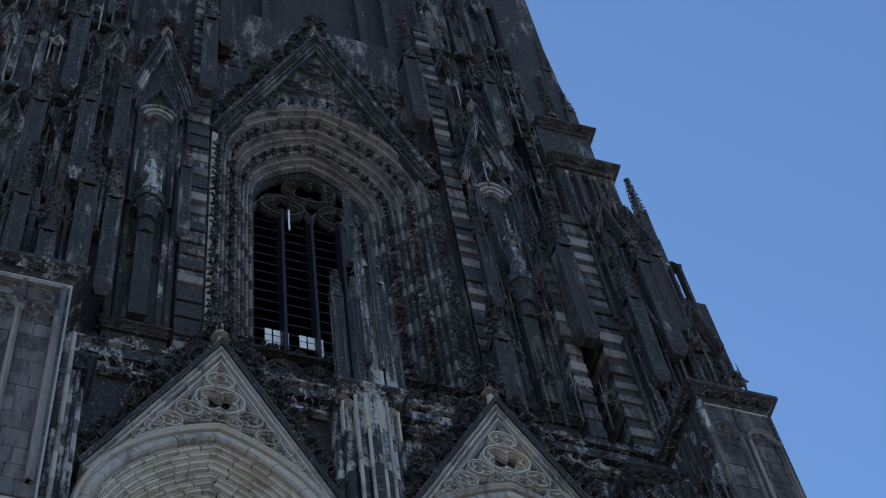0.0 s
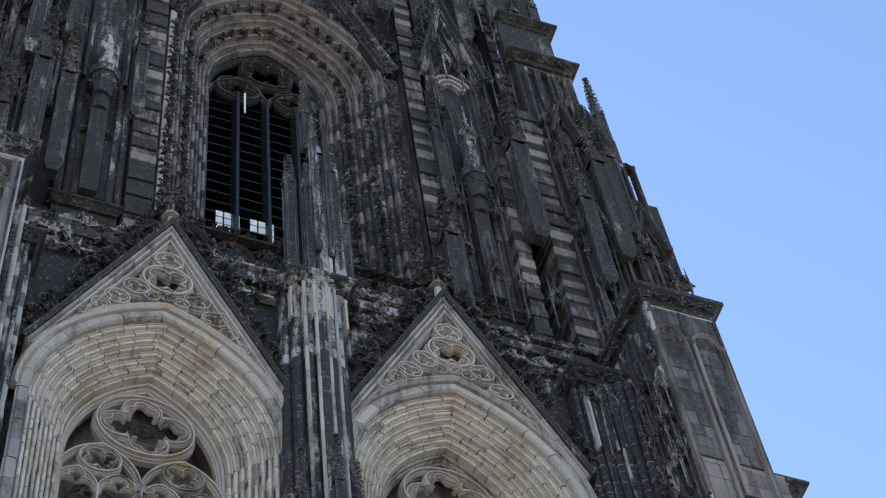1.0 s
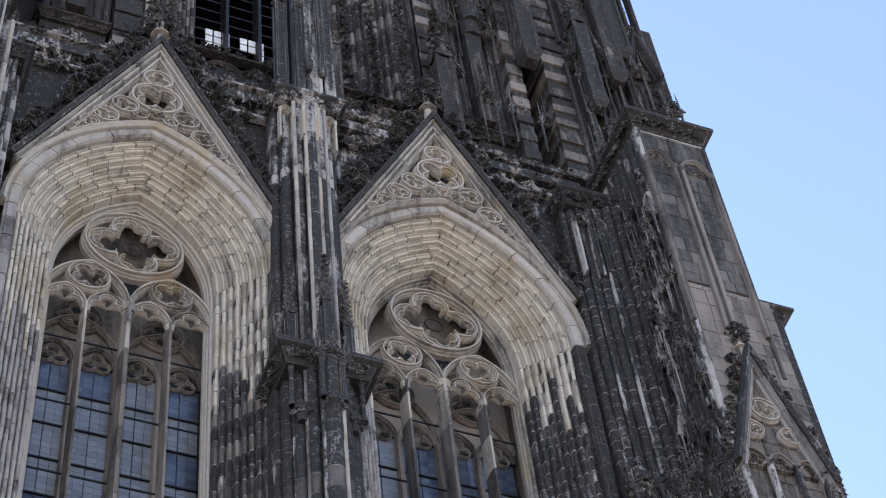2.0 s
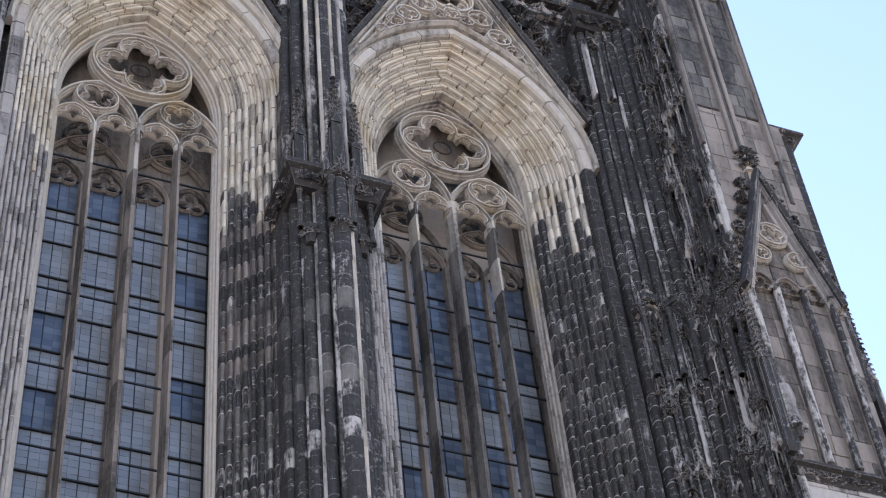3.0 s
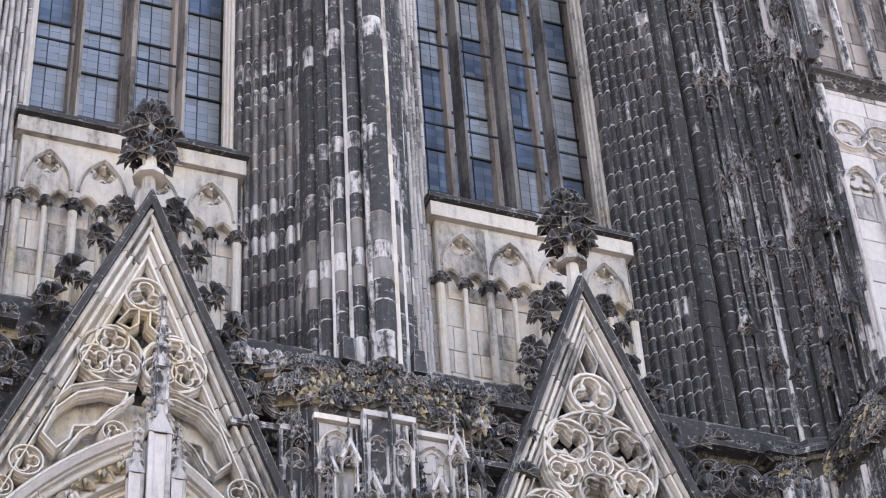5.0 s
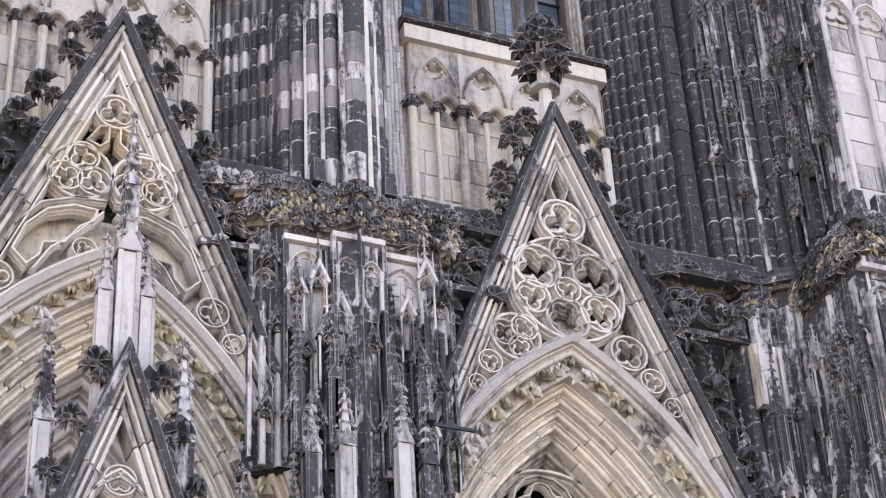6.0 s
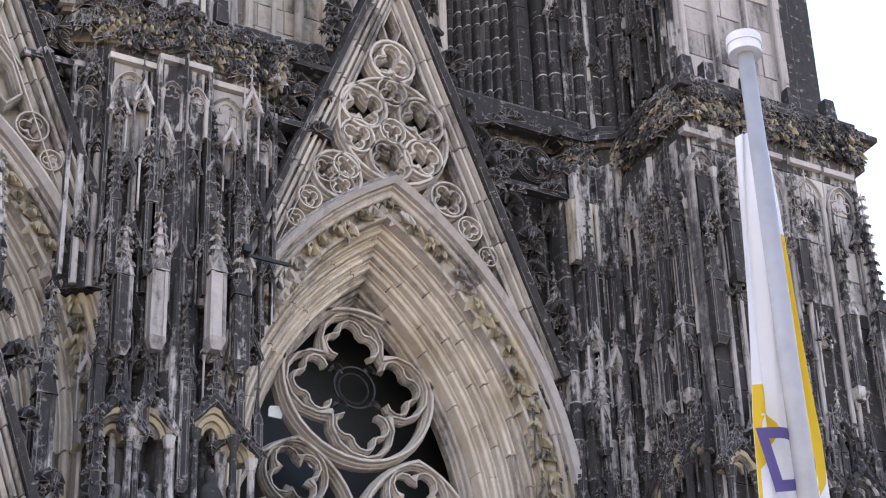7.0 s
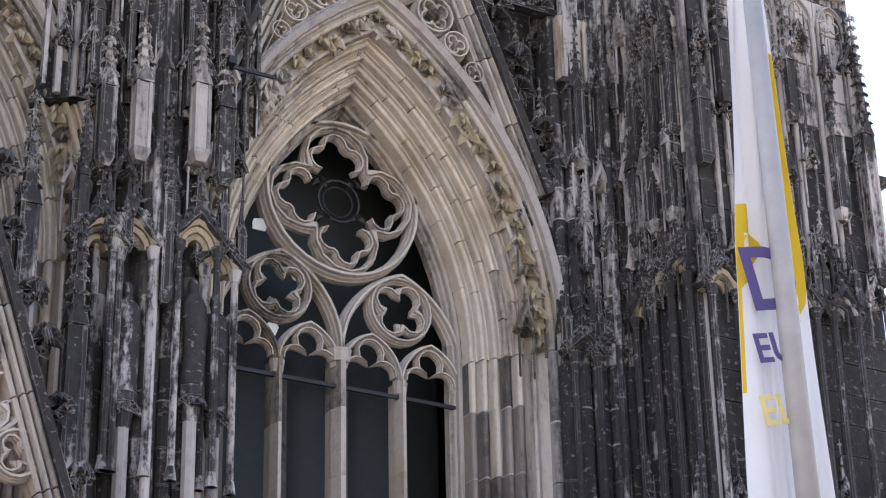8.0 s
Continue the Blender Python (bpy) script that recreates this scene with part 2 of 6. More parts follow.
# ---- the place ----
AX, BX, PX = 5.54, 13.16, 9.35          # axes of the two bays and of the pier between them
YW, YG = 25.6, 26.8                     # wall face and tracery plane, second storey
Y1, Y1G = 24.9, 26.1                    # the same for the portal storey
Y3, Y3G = 26.9, 28.6                    # belfry storey
rng = random.Random(7)


def paving(name):
    mat, nt, bsdf = shader(name)
    n = noise_tex(nt, 0.4, (1, 1, 1), 6, 0.6)
    nt.links.new(blend(nt, n, (0.22, 0.205, 0.185), (0.42, 0.39, 0.35)), bsdf.inputs["Base Color"])
    bsdf.inputs["Roughness"].default_value = 0.85
    return mat


g = Mesh()
g.add([(-3000, -3000, 0), (3000, -3000, 0), (3000, 3000, 0), (-3000, 3000, 0)], [(0, 1, 2, 3)])
tagged(part("ground", g, paving("granite_paving")), "grey granite paving of the square before the tower", "ground", kind="structure")

# Unseen wall behind the visitor, added to throw warm light onto the tower.
g = Mesh()
g.add([(-90, -52, 0), (90, -52, 0), (90, -52, 17), (-90, -52, 17), (-90, -60, 0), (90, -60, 0), (90, -60, 17), (-90, -60, 17)], [(0, 3, 2, 1), (4, 5, 6, 7), (3, 7, 6, 2), (0, 4, 7, 3), (1, 2, 6, 5)])
tagged(part("bounce_wall", g, plain("bounce_plaster", (0.58, 0.49, 0.38), 0.9)), "unseen plain pale plaster frontage, added to bounce warm light across the square", "wall", kind="structure")

tower = tagged(new("cathedral_tower"), "soot-blackened Gothic cathedral tower with pale washed stone arches", "cathedral")


def leaf_lump(seed, n=9, r=0.16):
    """A curled knot of carved leaves on one stalk."""
    rg = random.Random(seed)
    vs, fs = [(0.0, 0.0, 0.0)], []
    for i in range(n):
        a = 2 * math.pi * i / n + rg.uniform(-0.4, 0.4)
        el = rg.uniform(-0.3, 1.0)
        d = Vector((math.cos(a) * math.cos(el), math.sin(a) * math.cos(el), math.sin(el)))
        side = d.cross(Vector((0, 0, 1))).normalized() * r * 0.25
        up = side.cross(d).normalized()
        tip, mid = d * r * 1.35 - Vector((0, 0, r * 0.5)), d * r * 0.85 + up * r * 0.45
        k = len(vs)
        vs += [tuple(v) for v in (mid + side, mid - side, mid + up * r * 0.25, tip, tip + up * r * 0.2)]
        fs += [(0, k + 1, k + 2), (0, k + 2, k), (k + 1, k + 4, k + 2), (k + 2, k + 4, k), (k + 1, k + 3, k + 4), (k + 4, k + 3, k), (0, k + 3, k + 1), (0, k, k + 3)]
    return Mesh().add(vs, fs)


LUMPS = [leaf_lump(s, 10, 0.17) for s in range(5)]


def lump_at(m, x, y, z, s=1.0, i=None):
    src = LUMPS[rng.randrange(5) if i is None else i]
    a = rng.uniform(0, 6.28)
    c, sn = math.cos(a) * s, math.sin(a) * s
    return m.add([(x + c * p[0] - sn * p[1], y + sn * p[0] + c * p[1], z + s * p[2]) for p in src.v], src.f)




def crocket_source(seed):
    """A curling stalk with a knot of leaves at its end and one below."""
    rg = random.Random(seed)
    m = Mesh()
    pts = [(0.0, 0.0), (0.10, 0.02), (0.18, 0.10), (0.20, 0.20)]
    for (x0, z0), (x1, z1) in zip(pts, pts[1:]):
        m.add([(x0, -0.03, z0 - 0.02), (x0, 0.03, z0 - 0.02), (x1, 0.03, z1 - 0.02), (x1, -0.03, z1 - 0.02), (x0, -0.03, z0 + 0.04), (x0, 0.03, z0 + 0.04), (x1, 0.03, z1 + 0.04), (x1, -0.03, z1 + 0.04)],
              [(0, 1, 2, 3), (7, 6, 5, 4), (0, 3, 7, 4), (1, 5, 6, 2), (0, 4, 5, 1), (3, 2, 6, 7)])
    for k, (x, z, sc) in enumerate(((0.20, 0.20, 0.95), (0.12, 0.02, 0.6), (0.26, 0.10, 0.55))):
        src = leaf_lump(seed * 7 + k, 15)
        m.add([(x + p[0] * sc, p[1] * sc, z + p[2] * sc) for p in src.v], src.f)
    return m


crocket_mesh = [crocket_source(i).data("crocket", sooty) for i in range(5)]


def crocket(parent, x, y, z, s, sgn=1):
    ob = new("crocket", crocket_mesh[rng.randrange(5)])
    ob.parent = parent
    ob.matrix_basis = pose(x, y, z, rng.uniform(-15, 15), rng.uniform(-15, 15), (0 if sgn > 0 else 180) + rng.uniform(-25, 25)) @ Matrix.Scale(s, 4)
    return ob


def finial(parent, x, y, z, s, mat=None):
    """Stem, collar and two whorls of leaves over a gable."""
    m = Mesh()
    prism(m, ring(x, y, 0.17 * s, 8), z - 0.3 * s, z + 0.75 * s, 0.7)
    prism(m, ring(x, y, 0.30 * s, 8), z + 0.75 * s, z + 0.87 * s, 0.9)
    prism(m, ring(x, y, 0.14 * s, 8), z + 0.87 * s, z + 2.3 * s, 0.5)
    stem = part("finial", m, mat or pale, parent)
    w = Mesh()
    for k, (dz, r, n) in enumerate(((1.25, 0.34, 7), (1.75, 0.38, 8), (2.15, 0.24, 6), (2.4, 0.1, 3))):
        for i in range(n):
            a = 2 * math.pi * i / n + k * 0.5
            lump_at(w, x + r * s * math.cos(a), y + r * s * math.sin(a), z + dz * s, 1.15 * s)
    part("leaf_whorl", w, sooty, stem)
    return stem


def pinnacle_into(m, x, y, z0, w, shaft, spire, crock=True):
    """A square shaft with sunk faces, four gablets and a crocketed spire; joined into m."""
    prism(m, square(x, y, w * 0.6), z0 - w * 0.5, z0, 1.66)
    prism(m, square(x, y, w), z0, z0 + shaft * 0.06)
    prism(m, square(x, y, w * 0.8), z0 + shaft * 0.06, z0 + shaft)
    for sx, sy in ((-1, -1), (1, -1), (1, 1), (-1, 1)):
        prism(m, square(x + sx * w * 0.38, y + sy * w * 0.38, w * 0.2), z0 + shaft * 0.06, z0 + shaft * 1.02)
    zt = z0 + shaft
    gh = w * 1.15
    for dx, dy in ((0, -1), (1, 0), (0, 1), (-1, 0)):
        px, py = -dy, dx
        cx, cy = x + dx * w * 0.5, y + dy * w * 0.5
        h = w * 0.56
        vs = [(cx - px * h, cy - py * h, zt - 0.1 * w), (cx + px * h, cy + py * h, zt - 0.1 * w), (cx, cy, zt + gh), (x - px * h, y - py * h, zt - 0.1 * w), (x + px * h, y + py * h, zt - 0.1 * w), (x, y, zt + gh)]
        m.add(vs, [(0, 1, 2), (0, 2, 5, 3), (1, 4, 5, 2), (0, 3, 4, 1)])
    prism(m, square(x, y, w * 0.72), zt, zt + spire, 0.12)
    if crock:
        k = max(3, int(spire / (w * 0.75)))
        for i in range(1, k):
            u = i / k
            r = w * 0.36 * (1 - u * 0.88)
            for sx, sy in ((-1, -1), (1, -1), (1, 1), (-1, 1)):
                lump_at(m, x + sx * r, y + sy * r, zt + spire * u, w * 1.35)
    for a in range(4):
        lump_at(m, x + math.cos(a * 1.57) * w * 0.18, y + math.sin(a * 1.57) * w * 0.18, zt + spire, w * 1.1)
    prism(m, ring(x, y, w * 0.1, 6), zt + spire, zt + spire + w * 0.5, 0.5)


def pinnacle(x, y, z0, w, shaft, spire, mat=None, parent=None, name="pinnacle"):
    m = Mesh()
    pinnacle_into(m, x, y, z0, w, shaft, spire)
    return part(name, m, mat or crusted, parent or tower)


def gable(cx, y, z0, z1, half, mat, fill, crockets=10, rake=0.34, cs=1.0, depth=0.5, fin=1.0, over=None, panel_top=None):
    """Steep gable: two raking bars of stones, a dark coping, crockets and a finial."""
    path = [(cx - half, z0), (cx, z1), (cx + half, z0)]
    c = Mesh()
    sweep(c, path, [(0.12, y + depth), (0.15, y + 0.02), (0.10, y - 0.16), (0.0, y - 0.10), (0.0, y + depth)])
    ob = part("gable", c, crusted, tower)
    prof = [(-0.01, y + depth), (-0.01, y - 0.02), (-0.24 * rake, y - 0.07), (-0.30 * rake, y + 0.09), (-0.40 * rake, y + 0.10), (-0.44 * rake, y - 0.01), (-0.60 * rake, y - 0.02), (-0.66 * rake, y + 0.14), (-0.76 * rake, y + 0.15), (-0.80 * rake, y + 0.06), (-rake, y + 0.10), (-rake, y + depth)]
    stones(path, prof, 1.0, rng, mat, ob, name="rake_stone")
    if fill is not None:
        b = Mesh()
        yb = y + depth * 0.9
        line = over or [(cx - half, z0), (cx, z0), (cx + half, z0)]
        line = [p for p in line if abs(p[0] - cx) <= half and p[1] <= z1 - abs(p[0] - cx) * (z1 - z0) / half]
        for yy in (yb, yb + 0.15):
            vs = [q for x, z in line for q in ((x, yy, z), (x, yy, min(panel_top or z1, z1 - abs(x - cx) * (z1 - z0) / half)))]
            b.add(vs, [(2 * i, 2 * i + 2, 2 * i + 3, 2 * i + 1) for i in range(len(line) - 1)])
        part("panel", b, fill, ob)
    ln = math.hypot(half, z1 - z0)
    for sgn in (-1, 1):
        for i in range(crockets):
            u = (i + 0.6) / crockets
            x, z = cx + sgn * half * (1 - u), z0 + (z1 - z0) * u
            crocket(ob, x + sgn * 0.10 * (z1 - z0) / ln, y + 0.15, z + 0.10 * half / ln, cs * rng.uniform(1.0, 1.35), sgn)
    if fin:
        finial(ob, cx, y + 0.2, z1 + 0.05, fin)
    return ob


def fill_circles(ob, y, mat, items, d=0.22):
    """Tracery in a gable: circles with lobed openings. items: x, z, radius, lobes, turn."""
    for x, z, r, n, turn in items:
        t = Mesh()
        sweep(t, circle(x, z, r, 28 if r > 0.6 else 18), rib(min(0.15, r * 0.36), y, d), True)
        if n:
            sweep(t, foil(x, z, r - 0.05, n, turn), rib(min(0.11, r * 0.28), y + 0.03, d), True)
        part("tracery", t, mat, ob)


def plate(outer, holes, y, d, ch=0.035):
    """A slab of stone in an upright plane, pierced by shaped openings, all its edges chamfered."""
    loops = [outer] + holes
    flat = [q for lp in loops for q in lp]
    n = len(flat)
    front, mid, back, strips = [], [], [], []
    at = 0
    for k, lp in enumerate(loops):
        a = np.array(lp, float)
        t = np.roll(a, -1, 0) - np.roll(a, 1, 0)
        t /= np.maximum(np.linalg.norm(t, axis=1, keepdims=True), 1e-9)
        turn = np.sign(np.sum(a[:, 0] * np.roll(a[:, 1], -1) - np.roll(a[:, 0], -1) * a[:, 1]))
        out = np.stack([t[:, 1], -t[:, 0]], 1) * turn * (1 if k == 0 else -1)
        b = a + out * ch
        front += [(x, y, z) for x, z in a]
        mid += [(x, y + ch * 1.3, z) for x, z in b]
        back += [(x, y + d, z) for x, z in b]
        m = len(lp)
        for i in range(m):
            p, q = at + i, at + (i + 1) % m
            strips += [(p, q, n + q, n + p), (n + p, n + q, 2 * n + q, 2 * n + p)]
        at += m
    tris = []
    for i, j, k in tessellate_polygon([[Vector((x, z, 0)) for x, z in lp] for lp in loops]):
        (x0, z0), (x1, z1), (x2, z2) = flat[i], flat[j], flat[k]
        tris.append((i, j, k) if (x1 - x0) * (z2 - z0) > (x2 - x0) * (z1 - z0) else (i, k, j))
    return Mesh().add(front + mid + back, tris + strips)


def wall_arch(x0, x1, z0, z1, path, y0, y1):
    """Wall between x0 and x1 with an arched opening along path, its face y0 and its back y1."""
    return plate([(x0, z0)] + list(path) + [(x1, z0), (x1, z1), (x0, z1)], [], y0, y1 - y0)


def gable_field(cx, top, slope, line):
    """The field of a gable between its rakes and the arch below."""
    k = len(line) // 2
    n = 0
    while n < k and abs(line[k + n + 1][0] - cx) < slope * (top - line[k + n + 1][1]) - 0.03:
        n += 1
    return line[k - n:k + n + 1] + [(cx, top)]


def jambs_and_arch(cx, base, spring, c, w_in, w_out, y_in, y_out, orders, mat_arch, mat_left, mat_right, turn_at=None, joint=0.5, ring_joint=0.62, gap=0.024, wob=0.010):
    """Stepped, moulded orders round a window, each a ring of separate stones; the jambs lie in common courses and below turn_at change their stone."""
    beds = {}
    for sgn in (-1, 1):
        z = base
        beds[sgn] = [z]
        while z < spring - joint * 0.5:
            z += joint * rng.uniform(0.75, 1.25)
            beds[sgn].append(min(z, spring))
        beds[sgn][-1] = spring
    laid_in = {sgn: [m if not isinstance(m, tuple) else m[rng.randrange(len(m))] for _ in beds[sgn]] for sgn, m in ((-1, mat_left), (1, mat_right))}
    for i in range(orders):
        w = w_in + (w_out - w_in) * i / orders
        dw = (w_out - w_in) / orders
        y = y_in + (y_out - y_in) * (i + 1) / orders
        d = abs(y_out - y_in) / orders + 0.12
        prof, round_prof = bowtell(dw, d, y), rolled(dw, d, y)
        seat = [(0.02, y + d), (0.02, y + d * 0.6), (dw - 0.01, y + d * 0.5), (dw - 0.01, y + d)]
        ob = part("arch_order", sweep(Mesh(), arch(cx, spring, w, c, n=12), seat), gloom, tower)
        for sgn in (-1, 1):
            side = [(cx + sgn * w, base), (cx + sgn * w, spring)]
            part("jamb_core", sweep(Mesh(), side if sgn < 0 else side[::-1], [(u * 0.985 + 0.002, v + 0.02) for u, v in round_prof]), dull, ob)
        stones(arch(cx, spring, w, c, n=12), prof, ring_joint, rng, mat_arch, ob, wob, "voussoir", gap * rng.uniform(0.6, 1.3))
        for sgn, mat in ((-1, mat_left), (1, mat_right)):
            top = min(spring, turn_at + rng.uniform(-1.3, 1.0)) if turn_at else spring
            x, lit_beds = cx + sgn * w, Mesh()
            lay = lambda lo, hi, pr: sweep(Mesh(), [(x, lo), (x, hi)][::-sgn], pr)
            for lo, hi, course in zip(beds[sgn], beds[sgn][1:], laid_in[sgn]):
                dy, dn = rng.uniform(-wob, wob), rng.uniform(-wob, wob) * 0.5
                mt = mat_arch if lo > top else course
                part("jamb_stone", lay(lo + 0.008, hi - 0.008, [(u + dn, v + dy) for u, v in round_prof]), mt, ob)
                # Proud pale joints; the courses' sky-lit ledges are put into their colour.
                if rng.random() < 0.85 and lo > base:
                    q = rng.uniform(0.006, 0.017)
                    lit_beds.add(*(lambda k: (k.v, k.f))(lay(lo - q, lo + q, [(u, v - 0.007) for u, v in round_prof])))
            if lit_beds.v:
                part("bed_joint", lit_beds, lime, ob, kind="stuff")


def foil_head(cx, z, r):
    """Open trefoil head of a light, left foot to right foot."""
    side = [(-0.52 + 0.46 * math.cos(a), 0.05 + 0.46 * math.sin(a)) for a in (3.3, 2.8, 2.3, 1.8, 1.3, 0.85)]
    top = [(0.5 * math.cos(a), 0.75 + 0.5 * math.sin(a)) for a in (3.6, 3.0, 2.5, 2.0, 1.57)]
    left = side + top
    return [(cx + r * x, z + r * q) for x, q in left + [(-x, q) for x, q in left[-2::-1]]]


def four_lights(cx, base, spring, w, c, y, rose, head, mat, mull):
    """Four-light tracery: two pairs of lights under a great lobed circle. head: spring of the lights."""
    win = Mesh()
    sweep(win, arch(cx, spring, w - 0.04, c, base), rib(0.22, y, 0.35))
    ob = part("window", win, mat, tower)
    rz, rr, lobes, turn = rose
    t = Mesh()
    sweep(t, circle(cx, rz, rr, 36), rib(0.15, y + 0.0, 0.34), True)
    part("tracery_ring", t, mat, ob)
    t = Mesh()
    sweep(t, foil(cx, rz, rr - 0.07, lobes, turn, 9), rib(0.10, y + 0.04, 0.24), True)
    part("tracery", t, mat, ob)
    for k in range(lobes):
        a = turn + 2 * math.pi * k / lobes
        lx, lz = cx + rr * 0.50 * math.cos(a), rz + rr * 0.50 * math.sin(a)
        line = []
        for sub in (1.45, 0.0, -1.45):
            sx, sz = lx + rr * 0.21 * math.cos(a + sub), lz + rr * 0.21 * math.sin(a + sub)
            line += [(sx + rr * 0.145 * math.cos(a + sub + q), sz + rr * 0.145 * math.sin(a + sub + q)) for q in (1.6, 1.1, 0.55, 0.0, -0.55, -1.1, -1.6)]
        part("tracery_lobe", sweep(Mesh(), line, rib(0.085, y + 0.06, 0.2)), mat, ob)
    t = Mesh()
    sweep(t, circle(cx, rz, rr * 0.2, 16), rib(0.03, y + 0.2, 0.03), True)
    part("iron_ring", t, iron, ob)
    for sgn in (-1, 1):
        hx, hw = cx + sgn * w / 2, w / 2
        t = Mesh()
        sweep(t, arch(hx, head + 0.25, hw, hw * 0.5), rib(0.15, y + 0.02, 0.3))
        part("tracery_arch", t, mat, ob)
        r2 = hw * 0.50
        hz = head + 0.25 + hw * 0.86
        t = Mesh()
        sweep(t, circle(hx, hz, r2, 22), rib(0.10, y + 0.05, 0.24), True)
        sweep(t, foil(hx, hz, r2 - 0.06, 4, math.pi / 4 + sgn * 0.2), rib(0.08, y + 0.08, 0.18), True)
        part("tracery", t, mat, ob)
        for s2 in (-1, 1):
            lx = hx + s2 * hw / 2
            t = Mesh()
            sweep(t, arch(lx, head - 0.1, hw / 2, hw * 0.24), rib(0.10, y + 0.05, 0.24))
            sweep(t, foil_head(lx, head, hw * 0.42), rib(0.07, y + 0.08, 0.16))
            part("light_head", t, mat, ob)
    for k in (-1, 0, 1):
        x = cx + k * w / 2
        b = 0.21 if k == 0 else 0.13
        top = head + (0.30 if k == 0 else -0.05)
        prof = [(x - b / 2, y + 0.42), (x - b / 2, y + 0.22), (x - b * 0.2, y + 0.0), (x + b * 0.2, y + 0.0), (x + b / 2, y + 0.22), (x + b / 2, y + 0.42)]
        z = base
        while z < top - 0.05:
            t = min(z + rng.uniform(0.9, 1.5), top)
            part("mullion", prism(Mesh(), prof, z, t - 0.006), mull if z < head - 3.5 or rng.random() < 0.4 else mat, ob)
            z = t
        cap = Mesh()
        prism(cap, ring(x, y + 0.15, b * 0.75, 10), top - 0.22, top - 0.02, 1.25)
        part("capital", cap, mat, ob)
    return ob


def glazing(ob, cx, base, head, w, y, rows, spring=0.0, c=0.0, depth=0.6, blue=0.15):
    """Leaded panes in four lights, with stone bars between and iron saddle bars before them."""
    lw = w / 2
    for k in range(4):
        x0 = cx - w + k * lw + 0.05
        ww = lw - 0.10
        for r in range(rows):
            z0, z1 = base + (head - base) * r / rows, base + (head - base) * (r + 1) / rows
            m = Mesh()
            tilt = rng.uniform(-0.012, 0.012)
            for c in range(4):
                for q in range(6):
                    a, b = x0 + ww * c / 4, x0 + ww * (c + 1) / 4
                    za, zb = z0 + (z1 - z0) * q / 6, z0 + (z1 - z0) * (q + 1) / 6
                    e = tilt + rng.uniform(-0.004, 0.004)
                    m.add([(a + 0.004, y + e, za + 0.004), (b - 0.004, y - e, za + 0.004), (b - 0.004, y - e * 0.4, zb - 0.004), (a + 0.004, y + e * 0.6, zb - 0.004)], [(0, 1, 2, 3)])
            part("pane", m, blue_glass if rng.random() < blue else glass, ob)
    lead = Mesh()
    box(lead, cx - w, cx + w, y + 0.02, y + 0.05, base, head)
    part("lead_net", lead, iron, ob)
    for r in range(rows + 1):
        z = base + (head - base) * r / rows
        bar = Mesh()
        box(bar, cx - w, cx + w, y - 0.05, y + 0.01, z - 0.02, z + 0.02)
        part("transom", bar, iron, ob)
        if r % 2 == 0 and r:
            bar = Mesh()
            zz = z + 0.32
            box(bar, cx - w - 0.05, cx + w + 0.05, y - 0.42, y - 0.385, zz - 0.02, zz + 0.02)
            part("saddle_bar", bar, iron, ob)
    for k in (-1.5, -0.5, 0.5, 1.5):
        x = cx + k * lw
        t = Mesh()
        prism(t, [(x - 0.010, y + 0.02), (x - 0.006, y - 0.03), (x + 0.006, y - 0.03), (x + 0.010, y + 0.02)], base, head)
        part("glazing_bar", t, iron, ob)
    for k in (-1, 0, 1):
        x = cx + k * lw
        t = Mesh()
        prism(t, [(x - 0.10, y + 0.02), (x - 0.05, y - 0.14), (x + 0.05, y - 0.14), (x + 0.10, y + 0.02)], base, head)
        part("inner_mullion", t, umber, ob)
    # deep reveal and the inner tier of tracery, with dark openings
    if spring:
        part("reveal", sweep(Mesh(), arch(cx, spring, w + 0.02, c, base, 12), [(0, y + 0.2), (0, y - depth), (0.35, y - depth), (0.35, y + 0.2)]), umber, ob)
        part("inner_wall", box(Mesh(), cx - w - 0.2, cx + w + 0.2, y + 0.06, y + 0.2, head, spring + 3.6), umber, ob)
        for x, z, r, n, mt in ((cx - w / 2, head + 1.75, 0.52, 4, umber), (cx + w / 2, head + 1.75, 0.52, 4, umber), (cx, head + 3.55, 0.85, 4, umber)):
            t = Mesh()
            o = [(px, y + 0.04, pz) for px, pz in foil(x, z, r * 0.84, n, 0.2, 6)]
            t.add(o + [(x, y + 0.04, z)], [(i, (i + 1) % len(o), len(o)) for i in range(len(o))])
            part("dark_opening", t, dark_glass, ob)
            t = Mesh()
            sweep(t, circle(x, z, r, 20), rib(0.10, y - 0.10, 0.16), True)
            sweep(t, foil(x, z, r * 0.86, n, 0.2, 6), rib(0.07, y - 0.06, 0.10), True)
            part("inner_tracery", t, mt, ob)
        for s2 in (-1, 1):
            part("inner_tracery", sweep(Mesh(), arch(cx + s2 * w / 2, head + 0.3, w / 2, w * 0.3), rib(0.12, y - 0.12, 0.16)), umber, ob)
    # inner heads
    for k in range(4):
        t = Mesh()
        x = cx - w + (k + 0.5) * lw
        sweep(t, arch(x, head, lw / 2 - 0.02, lw * 0.25), rib(0.10, y - 0.12, 0.12))
        sweep(t, foil(x, head + 0.10, lw * 0.36, 3, math.pi / 2), rib(0.06, y - 0.10, 0.10), True)
        part("inner_head", t, umber if spring else greyed, ob)


